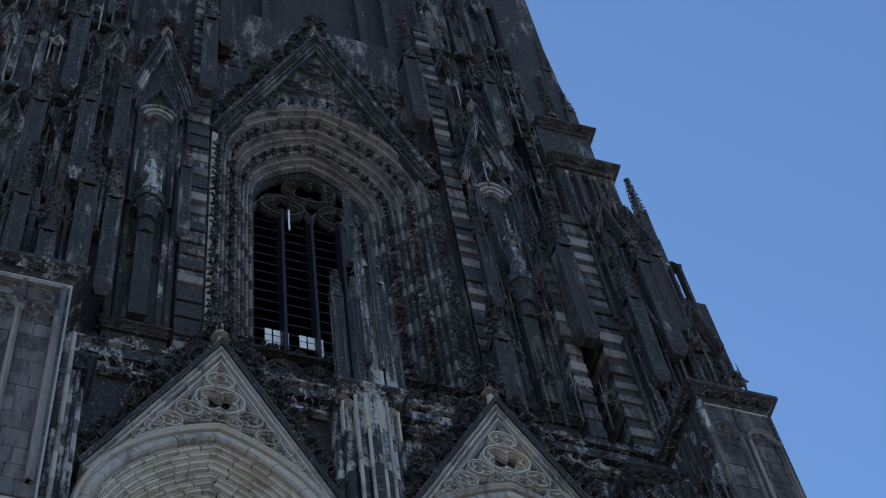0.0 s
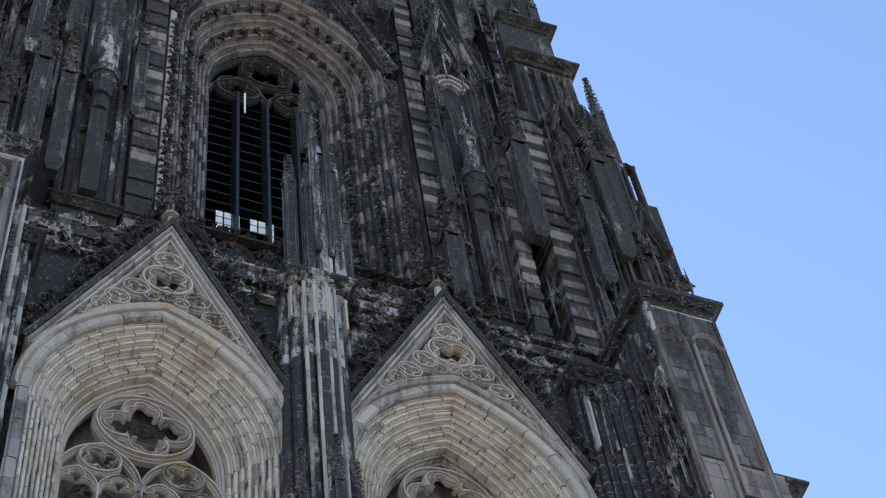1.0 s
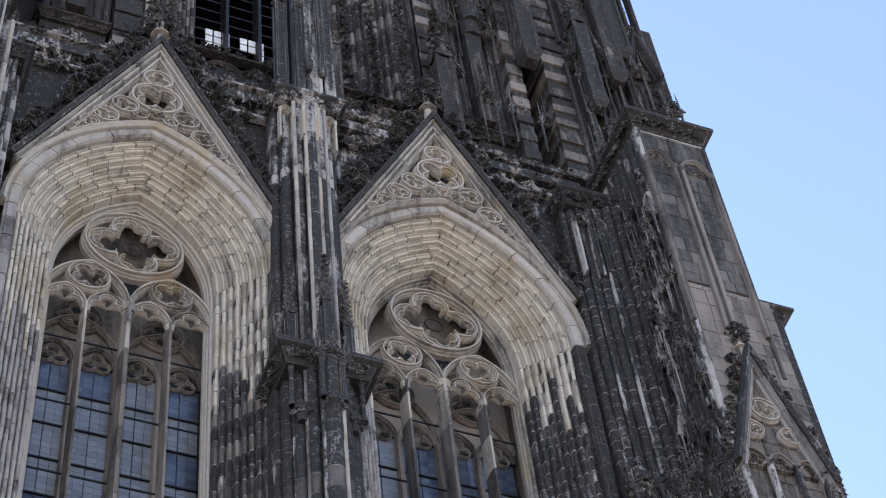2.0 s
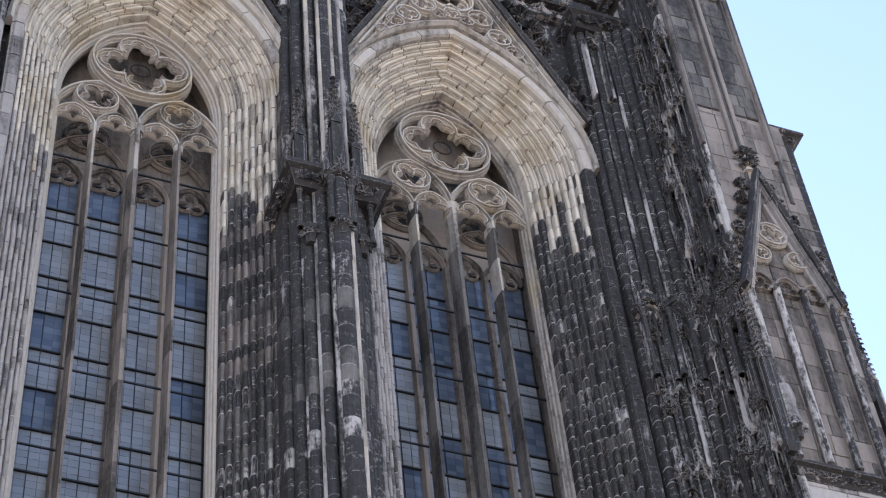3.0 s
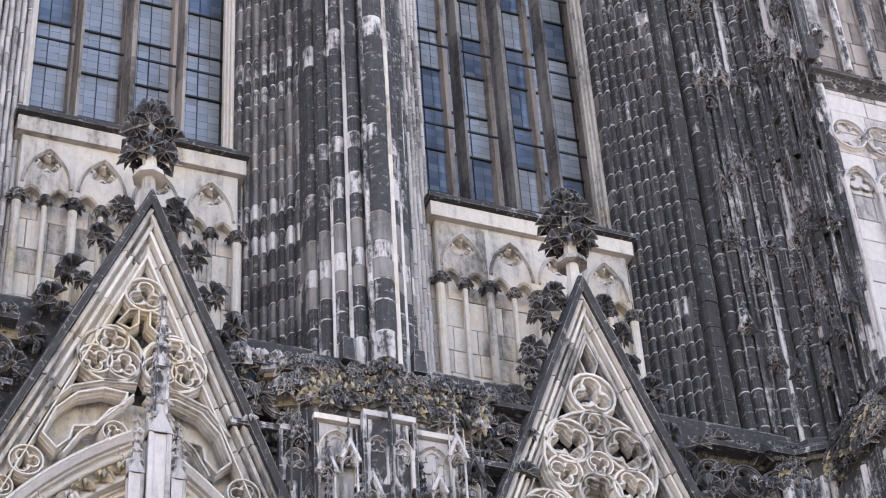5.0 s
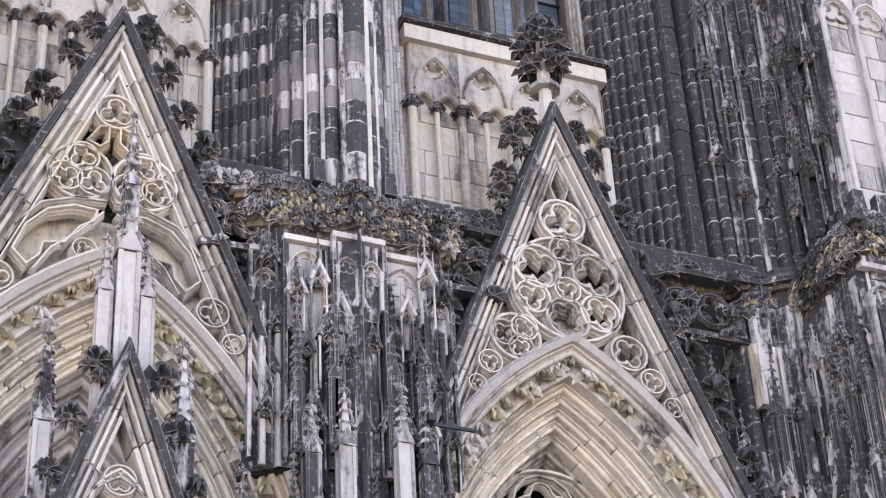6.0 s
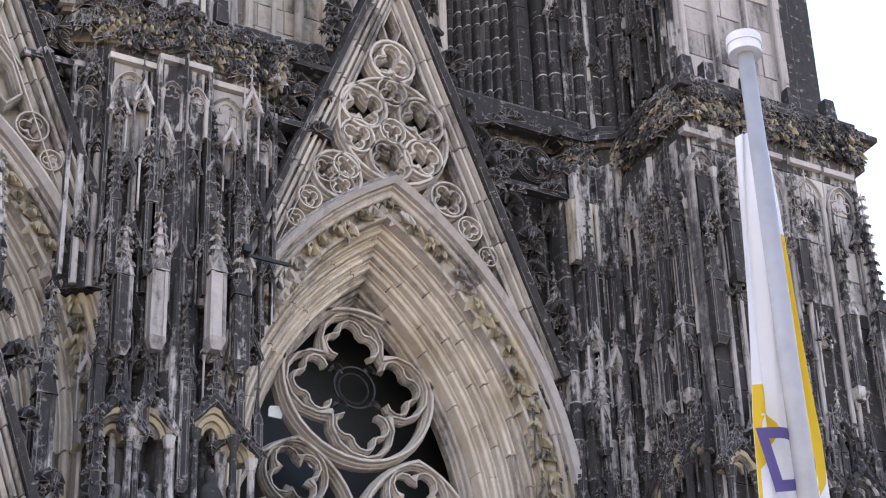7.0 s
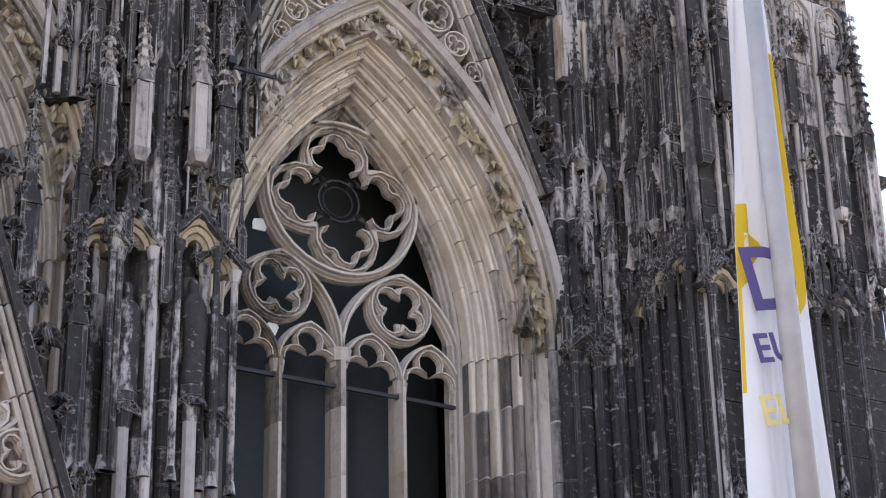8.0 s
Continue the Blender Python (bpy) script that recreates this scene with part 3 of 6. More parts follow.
def cluster(shafts, back, steps=6):
    """Outline of a bundle of round shafts (x, y, r) listed from left to right, closed along back."""
    pts = []
    for x, y, r in shafts:
        pts += [(x + r * math.cos(a), y + r * math.sin(a)) for a in [math.pi * (1.02 + 0.96 * i / steps) for i in range(steps + 1)]]
    return pts + [(shafts[-1][0] + shafts[-1][2], back), (shafts[0][0] - shafts[0][2], back)]


def laid(parent, outline, z0, z1, h, mat, wob=0.008, name="course"):
    """An upright laid in courses, each a stone of its own, on a pale core that shows in the joints."""
    j = Mesh()
    cx = sum(p[0] for p in outline) / len(outline)
    z = z0
    while z < z1 - 0.02:
        t = z + h * rng.uniform(0.7, 1.3)
        t = z1 if z1 - t < h * 0.3 else t
        dx, dy = rng.uniform(-wob, wob), rng.uniform(-wob, wob)
        part(name, prism(Mesh(), [(x + dx, y + dy) for x, y in outline], z + 0.010, t - 0.010), mat if rng.random() < 0.72 else (crusted if mat is sooty else streaked if rng.random() < 0.7 else dull), parent)
        prism(j, [(cx + (x - cx) * 0.995, y + 0.006) for x, y in outline], t - 0.012, t + 0.012)
        z = t
    part("bed_joint", j, streaked, parent, kind="stuff")


def shaft_pier(name, shafts, back, z0, z1, h, mat, front=None):
    """Pier of clustered shafts; front: shafts of their own stone set before it (x, y, r, stone)."""
    c = Mesh()
    prism(c, [(x, y + 0.12) for x, y in cluster(shafts, back)], z0, z1)
    ob = part(name, c, crusted, tower)
    laid(ob, cluster(shafts, back), z0, z1, h, mat)
    for x, y, r, st in front or ():
        z = z0
        while z < z1 - 0.05:
            t = min(z1, z + rng.uniform(0.8, 1.8))
            part("shaft", prism(Mesh(), ring(x, y, r, 10), z, t - 0.008), st, ob)
            z = t
    return ob


def cornice(x0, x1, y, z, out, h, mat, back, leaves=None, left=True):
    """Projecting weathered string: drip, hollow and a row of carved leaves, returned along its sides."""
    m = Mesh()
    levels = [(0.0, 0.05), (0.2, 0.25), (0.5, 0.55), (0.6, 1.0), (0.78, 1.0), (1.0, 0.35), (1.05, 0.0)]
    k = len(levels)
    vs = []
    for u, o in levels:
        e = out * o
        vs += [(x0 - e, back, z + h * u), (x0 - e, y - e, z + h * u), (x1 + e, y - e, z + h * u), (x1 + e, back, z + h * u)]
    fs = [(4 * i + q, 4 * i + (q + 1) % 4, 4 * i + 4 + (q + 1) % 4, 4 * i + 4 + q) for i in range(k - 1) for q in range(4)]
    m.add(vs, fs + [(3, 2, 1, 0), tuple(4 * (k - 1) + q for q in range(4))])
    ob = part("cornice", m, mat, tower)
    w = Mesh()
    n = max(1, int((x1 - x0) / 0.22))
    for i in range(n):
        lump_at(w, x0 + (x1 - x0) * (i + 0.5) / n, y - out * 0.4, z + h * 0.25, h * 1.25)
    n = max(1, int((back - y) / 0.22))
    for i in range(n):
        lump_at(w, x0 - out * 0.4, y + (back - y) * (i + 0.5) / n, z + h * 0.25, h * 1.25)
    part("leaf_frieze", w, leaves or mat, ob, kind="stuff")
    return ob


def lancet(m, cx, y, z0, zs, half, bar=0.09, d=0.16, cusp=True):
    """Blind lancet: moulded edge with a trefoiled head."""
    sweep(m, arch(cx, zs, half, half * 0.5, z0), rib(bar, y, d))
    if cusp:
        sweep(m, foil(cx, zs + half * 0.28, half * 0.78, 3, math.pi / 2), rib(bar * 0.6, y + 0.04, d), True)
    for sgn in (-1, 1):
        prism(m, ring(cx + sgn * half, y + 0.02, bar * 0.55, 8), z0, zs - 0.1)
        prism(m, ring(cx + sgn * half, y + 0.02, bar * 0.6, 8), zs - 0.14, zs + 0.04, 1.5)
    return m


def ashlar(parent, x0, x1, z0, z1, y, h, ln, mat, flank=None, d=0.05):
    """Facing of separate blocks, bed and upright joints open to the pale bedding behind."""
    z, row = z0, 0
    while z < z1 - 0.05:
        t = min(z1, z + h * rng.uniform(0.8, 1.2))
        x = x0
        while x < x1 - 0.02:
            u = x + ln * rng.uniform(0.55, 1.3)
            u = x1 if x1 - u < ln * 0.35 else u
            m = box(Mesh(), x + 0.008, u - 0.008, y - d + rng.uniform(-0.01, 0.01), y + 0.03, z + 0.008, t - 0.008, 0.008)
            part("ashlar_block", m.turned(*flank) if flank else m, mat, parent)
            x = u
        z = t


def balustrade(x0, x1, y, z0, z1, mat, n):
    """Openwork parapet: rails, and lobed circles between them."""
    ob = part("parapet", box(Mesh(), x0, x1, y - 0.10, y + 0.12, z0, z0 + 0.10), mat, tower)
    part("rail", box(Mesh(), x0, x1, y - 0.12, y + 0.14, z1 - 0.10, z1), mat, ob)
    w = (x1 - x0) / n
    for i in range(n):
        t = Mesh()
        x, z = x0 + (i + 0.5) * w, (z0 + z1) / 2
        r = min(w, z1 - z0 - 0.3) / 2
        sweep(t, circle(x, z, r, 16), rib(0.09, y, 0.12), True)
        sweep(t, foil(x, z, r - 0.04, 4, 0.3), rib(0.06, y + 0.02, 0.1), True)
        part("parapet_ring", t, mat, ob)
    c = Mesh()
    for i in range(int((x1 - x0) / 0.11)):
        x = x0 + rng.random() * (x1 - x0)
        lump_at(c, x, y - 0.08, rng.choice((z0 + 0.02, z1 - 0.06, z1, (z0 + z1) / 2)) + rng.uniform(-0.12, 0.12), rng.uniform(0.6, 1.1))
    part("small_leaves", c, mat, ob, kind="stuff")
    return ob


def niche(x, y, z0, zs, half, mat, head, hood=1.0, flank=None):
    """Canopied niche: slender shafts, moulded head, steep gablet with leaves and a little spire."""
    m = Mesh()
    for r, dy in ((half, 0.0), (half * 0.72, 0.06), (half * 0.45, 0.12)):
        sweep(m, arch(x, zs, r, r * 0.35), [(0, y + dy + 0.25), (0, y + dy), (0.06, y + dy - 0.03), (0.10, y + dy + 0.02), (0.10, y + dy + 0.25)])
    hd = m.turned(*flank) if flank else m
    ob = part("niche_head", hd, head, tower)
    s = Mesh()
    for sgn in (-1, 1):
        prism(s, ring(x + sgn * (half + 0.03), y, 0.055, 8), z0, zs)
        prism(s, ring(x + sgn * (half + 0.03), y, 0.07, 8), zs - 0.16, zs + 0.02, 1.5)
        prism(s, ring(x + sgn * (half + 0.03), y, 0.09, 8), z0, z0 + 0.2, 0.7)
    part("shaft", s.turned(*flank) if flank else s, mat, ob)
    hh = half * 2.4 * hood
    put = lambda name, q, kind="": part(name, q.turned(*flank) if flank else q, crusted, ob, kind=kind)
    put("gablet", sweep(Mesh(), [(x - half - 0.14, zs + 0.05), (x, zs + hh), (x + half + 0.14, zs + 0.05)], [(0.07, y + 0.25), (0.09, y - 0.06), (0.0, y - 0.08), (-0.04, y), (-0.04, y + 0.25)]))
    c = Mesh()
    for i in range(4):
        for sgn in (-1, 1):
            lump_at(c, x + sgn * (half + 0.14) * (1 - i / 4), y, zs + 0.05 + hh * i / 4 + 0.06, 0.6)
    for i in range(4):
        lump_at(c, x, y + 0.03, zs + hh + 0.9 * hood * i / 3.2, 0.7 - 0.1 * i)
    put("small_leaves", c, "stuff")
    put("spirelet", prism(Mesh(), square(x, y + 0.05, 0.14), zs + hh, zs + hh + 0.9 * hood, 0.2))
    for sgn in (-1, 1):
        c = Mesh()
        pinnacle_into(c, x + sgn * (half + 0.12), y + 0.03, zs + 0.05, 0.14, 0.7 * hood, 0.7 * hood, False)
        put("side_pinnacle", c)
    return ob


def canopy(x, y, z, w, h, mat, parent, flank=None):
    """Slender tabernacle front: two shafts, a cusped arch, a steep crocketed gablet and a spirelet."""
    m = Mesh()
    for sgn in (-1, 1):
        prism(m, ring(x + sgn * w, y, w * 0.16, 6), z, z + h * 0.48)
        prism(m, ring(x + sgn * w, y, w * 0.24, 6), z + h * 0.44, z + h * 0.50)
        prism(m, square(x + sgn * w, y - 0.02, w * 0.30), z + h * 0.50, z + h * 0.82, 0.15)
    sweep(m, arch(x, z + h * 0.46, w * 0.80, w * 0.3, None, 5), rib(w * 0.26, y - 0.03, 0.12))
    sweep(m, foil(x, z + h * 0.46 + w * 0.25, w * 0.55, 3, math.pi / 2, 5), rib(w * 0.14, y, 0.1), True)
    top = z + h * 0.46 + w * 2.9
    sweep(m, [(x - w * 1.1, z + h * 0.48), (x, top), (x + w * 1.1, z + h * 0.48)], [(0.04, y + 0.12), (0.05, y - 0.07), (0.0, y - 0.08), (-0.03, y), (-0.03, y + 0.12)])
    for i in range(3):
        for sgn in (-1, 1):
            lump_at(m, x + sgn * w * 1.1 * (1 - i / 3), y - 0.02, z + h * 0.50 + w * 2.6 * i / 3, w * 2.6)
    prism(m, square(x, y, w * 0.36), top - w * 0.4, z + h, 0.2)
    for i in range(4):
        lump_at(m, x, y, top + (z + h - top) * (i + 0.5) / 4, w * (2.4 - 0.4 * i))
    return part("canopy", m.turned(*flank) if flank else m, mat, parent)


def statue(x, y, z, h, label, mat):
    """Robed stone figure, weathered to a plain shape."""
    m = Mesh()
    n = 14
    rows = [(0.0, 0.17, 0.13), (0.06, 0.16, 0.12), (0.3, 0.145, 0.105), (0.5, 0.15, 0.11), (0.62, 0.16, 0.11), (0.74, 0.165, 0.10), (0.80, 0.13, 0.085), (0.835, 0.055, 0.055), (0.86, 0.06, 0.065), (0.91, 0.07, 0.08), (0.96, 0.06, 0.065), (1.0, 0.02, 0.02)]
    vs = []
    for k, (u, a, b) in enumerate(rows):
        for i in range(n):
            t = 2 * math.pi * i / n
            fold = 1 + (0.10 * math.sin(5 * t + u * 7) if u < 0.7 else 0)
            vs.append((x + 0.68 * a * h * fold * math.cos(t) + 0.02 * h * math.sin(u * 4), y + 0.68 * b * h * fold * math.sin(t), z + u * h))
    fs = [(k * n + i, k * n + (i + 1) % n, (k + 1) * n + (i + 1) % n, (k + 1) * n + i) for k in range(len(rows) - 1) for i in range(n)]
    m.add(vs, fs + [tuple(range(n - 1, -1, -1)), tuple((len(rows) - 1) * n + i for i in range(n))], True)
    return tagged(part("statue", m, mat), label, "statue", "statues in the tower's niches")


def console(x, y, z, w, mat, h=0.5, flank=None):
    """Moulded bracket under a figure."""
    m = Mesh()
    prism(m, ring(x, y, w * 0.55, 8, 0.4), z - h, z - h * 0.3, 1.5)
    prism(m, ring(x, y, w, 8, 0.4), z - h * 0.3, z)
    for i in range(5):
        lump_at(m, x + w * 0.7 * math.cos(3.3 + i * 0.7), y + w * 0.7 * math.sin(3.3 + i * 0.7), z - h * 0.5, 0.6)
    return part("console", m, mat, tower)



# ---- belfry storey ----
BXC = 9.3
part("wall", wall_arch(4.6, 14.4, 49.0, 82.0, arch(BXC, 67.5, 3.75, 2.2, 49.0, 12), Y3, Y3 + 0.8), smoky, tower)
for x0, x1, y0, z0 in ((1.0, 4.6, 0.3, 49.0), (14.4, 20.2, 0.3, 49.0), (4.6, 14.4, 0.6, 79.0)):
    part("wall", box(Mesh(), x0, x1, Y3 + y0, 36.0, z0, 100.0), smoky, tower)
# Back of the bell chamber, its darkness painted as near-black colour.
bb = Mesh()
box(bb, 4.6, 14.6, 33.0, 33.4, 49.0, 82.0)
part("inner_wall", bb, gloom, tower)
jambs_and_arch(BXC, 49.5, 67.5, 2.2, 2.15, 3.75, Y3G, Y3 - 0.1, 9, umber, (umber, grimy), (grimy, grimy, umber), None, 0.6)
fl = Mesh()
fl.add([(BXC - 3.2, 26.9, 52.6), (BXC + 3.2, 26.9, 52.6), (BXC + 2.2, 29.0, 56.6), (BXC - 2.2, 29.0, 56.6), (BXC - 3.2, 26.9, 49.2), (BXC + 3.2, 26.9, 49.2), (BXC + 2.2, 29.0, 49.2), (BXC - 2.2, 29.0, 49.2)], [(0, 1, 2, 3), (4, 7, 6, 5), (0, 4, 5, 1), (2, 6, 7, 3), (0, 3, 7, 4), (1, 5, 6, 2)])
part("window_sill", fl, smoky, tower)
# Strip on the left jamb; the light on this edge is painted as paler stone.
lit = Mesh()
sweep(lit, [(BXC - 3.8, 52.4), (BXC - 3.8, 68.4)], [(0, Y3 + 0.1), (0, Y3 - 0.25), (0.22, Y3 - 0.28), (0.26, Y3 + 0.1)])
part("edge_shaft", lit, pale, tower)
gt = gable(BXC, Y3 - 0.3, 68.0, 80.2, 4.05, grimy, smoky, 13, 0.4, 1.4, over=arch(BXC, 67.5, 3.75, 2.2, None, 12))
fill_circles(gt, Y3 - 0.15, grimy, [(BXC, 77.0, 0.6, 3, 1.57), (BXC, 75.2, 0.75, 4, 0.4), (BXC - 1.1, 74.6, 0.55, 3, 0.4), (BXC + 1.1, 74.6, 0.55, 3, 0.4), (BXC - 2.0, 73.2, 0.5, 4, 0), (BXC + 2.0, 73.2, 0.5, 4, 0), (BXC - 2.9, 71.4, 0.35, 3, 0), (BXC + 2.9, 71.4, 0.35, 3, 0)])
# tracery and louvres of the bell opening
wb = Mesh()
sweep(wb, arch(BXC, 67.5, 2.12, 2.2, 56.0), rib(0.2, Y3G, 0.35))
win = part("window", wb, crusted, tower)
fill_circles(win, Y3G, smoky, [(BXC, 69.5, 0.95, 6, 0), (BXC - 1.05, 67.7, 0.78, 3, 1.57), (BXC + 1.05, 67.7, 0.78, 3, 1.57)], 0.3)
for sgn in (-1, 1):
    part("tracery_arch", sweep(Mesh(), arch(BXC + sgn * 1.05, 66.9, 1.02, 0.6), rib(0.16, Y3G, 0.3)), smoky, win)
for k in (-1, 0, 1):
    x = BXC + k * 1.05
    t = Mesh()
    prism(t, [(x - 0.12, Y3G + 0.4), (x - 0.05, Y3G), (x + 0.05, Y3G), (x + 0.12, Y3G + 0.4)], 56.0, 67.3)
    part("mullion", t, iron, win)
for i in range(18):
    z = 56.6 + i * 0.68
    t = Mesh()
    t.add([(BXC - 2.5, Y3G + 0.35, z), (BXC + 2.5, Y3G + 0.35, z), (BXC + 2.5, Y3G + 0.9, z + 0.5), (BXC - 2.5, Y3G + 0.9, z + 0.5), (BXC - 2.5, Y3G + 0.35, z + 0.06), (BXC + 2.5, Y3G + 0.35, z + 0.06), (BXC + 2.5, Y3G + 0.9, z + 0.56), (BXC - 2.5, Y3G + 0.9, z + 0.56)],
          [(0, 3, 2, 1), (4, 5, 6, 7), (0, 1, 5, 4), (2, 3, 7, 6), (0, 4, 7, 3), (1, 2, 6, 5)])
    part("louvre", t, iron, win)
white = plain("plain_white", (0.82, 0.82, 0.80), 0.5)
# Panes bright with daylight; that brightness is put into a flat white colour.
for x0 in (7.62, 8.72):
    for c in range(3):
        for r in range(3):
            if x0 > 8 and r == 0 and c < 2:
                continue
            t = Mesh()
            box(t, x0 + c * 0.27, x0 + c * 0.27 + 0.22, Y3G + 0.20, Y3G + 0.24, 57.3 + r * 0.42, 57.3 + r * 0.42 + 0.34)
            part("shutter_pane", t, white, win)
t = Mesh()
box(t, 8.44, 8.50, Y3G - 0.06, Y3G - 0.02, 65.6, 67.2)
part("batten", t, white, win)
# carved bosses round the bell opening
for w_, y_, st in ((3.82, Y3 - 0.3, 0.42), (3.15, Y3 + 0.35, 0.5), (2.55, Y3 + 1.0, 0.55)):
    row = Mesh()
    dist, last = 0.0, None
    for p in arch(BXC, 67.5, w_, 2.2, 53.0, 40):
        if last and p[0] == last[0]:
            n = int(abs(p[1] - last[1]) / st)
            for i in range(n):
                lump_at(row, p[0], y_, min(p[1], last[1]) + i * st, 1.0)
        elif last:
            dist += math.dist(p, last)
            if dist > st:
                dist = 0.0
                lump_at(row, p[0], y_, p[1], 1.0)
        last = p
    part("leaf_carving", row, crusted if w_ > 3.8 else grimy, tower, kind="stuff")
# sill gallery
for x0, x1, n in ((4.6, 7.0, 3), (7.0, 9.0, 2), (10.4, 12.6, 3), (12.6, 15.0, 3)):
    balustrade(x0, x1, 26.3, 50.6, 52.2, smoky, n)
cornice(4.5, 14.6, 26.3, 50.0, 0.2, 0.5, smoky, 27.0)
# pinnacle group on top of the pier, before the bell opening
for x, y, z0, w_, sh, sp, mt in ((9.62, 25.2, 48.6, 0.46, 7.6, 2.6, streaked), (9.42, 25.3, 57.0, 0.34, 2.2, 3.6, crusted), (8.80, 25.3, 48.6, 0.34, 5.6, 1.8, crusted), (10.05, 25.1, 48.6, 0.30, 6.6, 1.8, streaked), (9.22, 25.0, 48.6, 0.24, 5.0, 1.6, crusted), (9.42, 24.85, 50.0, 0.20, 6.6, 1.8, streaked), (9.84, 24.95, 50.0, 0.20, 7.2, 2.0, crusted), (10.4, 25.3, 48.6, 0.24, 4.0, 1.6, smoky)):
    pinnacle(x, y, z0, w_, sh, sp, mt)

# flanking buttresses with figures under canopies
def belfry_buttress(x0, x1, z0, z1, y, mat, side):
    b = Mesh()
    box(b, x0, x1, y, y + 2.0, z0, z1)
    ob = part("belfry_buttress", b, smoky, tower)
    z, k = z0, 0
    while z < z1 - 0.1:
        t = min(z1, z + rng.uniform(0.35, 0.6))
        d = 0.04 if k % 2 else rng.uniform(0.09, 0.13)
        part("ashlar_block", box(Mesh(), x0 - (d if side else 0), x1, y - d, y + (1.9 if side else 0.1), z + 0.012, t - 0.012, 0.015), mat if k % 2 or rng.random() < 0.6 else umber, ob)
        z, k = t, k + 1
    return ob


belfry_buttress(4.35, 5.1, 49.0, 84.0, 26.2, smoky, False)
belfry_buttress(13.55, 14.15, 49.2, 84.0, 26.4, grimy, False)
pinnacle(13.95, 25.9, 49.2, 0.6, 5.5, 3.0, smoky)
belfry_buttress(17.45, 18.15, 49.0, 66.0, 25.9, grimy, True)
belfry_buttress(16.3, 16.7, 49.0, 62.0, 26.1, grimy, True)
belfry_buttress(17.3, 18.0, 66.0, 84.0, 26.5, grimy, False)
for x, sgn in ((3.35, -1), (15.35, 1)):
    b = Mesh()
    box(b, x - 0.9, x + 0.9, 26.6, 28.0, 49.0, 76.0)
    shell = part("belfry_pier", b, smoky, tower)
    for dx in (-0.85, -0.6, 0.6, 0.85):
        z = 52.2
        while z < 70:
            tz = z + rng.uniform(1.2, 2.6)
            part("shaft", prism(Mesh(), ring(x + dx, 26.5, 0.11, 8), z, tz - 0.01), crusted if rng.random() < 0.6 else smoky, shell)
            z = tz
    for dx in (-0.32, 0.28):
        t = Mesh()
        lancet(t, x + dx, 26.45, 52.8, 56.6, 0.26, 0.1, 0.2)
        part("blind_panel", t, grimy, shell)
        t = Mesh()
        box(t, x + dx - 0.22, x + dx + 0.22, 26.52, 26.62, 52.8, 56.6)
        part("blind_panel", t, grimy, shell)
    cornice(x - 0.9, x + 0.9, 26.5, 52.0, 0.2, 0.4, smoky, 27.0)
    n_ = niche(x, 26.3, 60.0, 67.5, 0.62, crusted, greyed, 1.6)
    for r in (0.5, 0.4, 0.3):
        t = Mesh()
        sweep(t, arch(x, 67.5, r, r * 0.35), [(0, 26.6), (0, 26.4 + (0.6 - r)), (0.08, 26.4 + (0.6 - r)), (0.08, 26.6)])
        part("niche_order", t, greyed, n_)
    gable(x, 26.1, 68.2, 75.0, 1.15, streaked, smoky, 7, 0.25, 1.1, 0.4, 0.8)
    console(x - 0.05, 26.1, 60.0, 0.5, crusted, 1.6)
    col = Mesh()
    prism(col, square(x - 0.05, 26.35, 0.5), 52.4, 57.6)
    prism(col, ring(x - 0.05, 26.25, 0.30, 8), 57.6, 58.7)
    part("pedestal", col, grimy, tower)
    statue(x - 0.05, 26.1, 60.0, 3.0, "pale weathered stone figure under a canopy of the belfry", streaked)
    for dx in (-1.05, 1.05):
        pinnacle(x + dx, 26.2, 58.0, 0.4, 5.0, 3.0, smoky)
# corner turret and pinnacles that make the right-hand outline
tb = Mesh()
prism(tb, square(19.0, 27.0, 2.2), 48.5, 70.8)
prism(tb, square(21.0, 26.6, 1.5), 48.5, 61.0)
prism(tb, square(20.7, 26.8, 1.2), 61.0, 66.5)
tb_ = part("corner_turret", tb, smoky, tower)
for x in (18.3, 18.8, 19.4, 20.0, 20.5, 21.1):
    for z0, z1 in ((50.0, 56.5), (58.0, 63.5)) + (((65.0, 69.5),) if x < 20 else ()):
        t = Mesh()
        lancet(t, x, 25.7 if x < 20.2 else 25.78, z0, z1, 0.2, 0.12, 0.25)
        part("blind_arch", t, crusted if rng.random() < 0.5 else smoky, tb_)
cornice(17.9, 20.0, 25.8, 70.4, 0.35, 0.7, smoky, 28.0)
cornice(17.9, 19.72, 25.9, 74.2, 0.32, 0.6, smoky, 28.0)
tb = Mesh()
prism(tb, square(18.7, 27.0, 2.1), 70.8, 74.4)
prism(tb, square(18.6, 27.2, 2.2), 74.4, 90.0, 0.75)
prism(tb, square(18.3, 27.4, 1.6), 90.0, 100.0)
part("corner_turret", tb, smoky, tower)
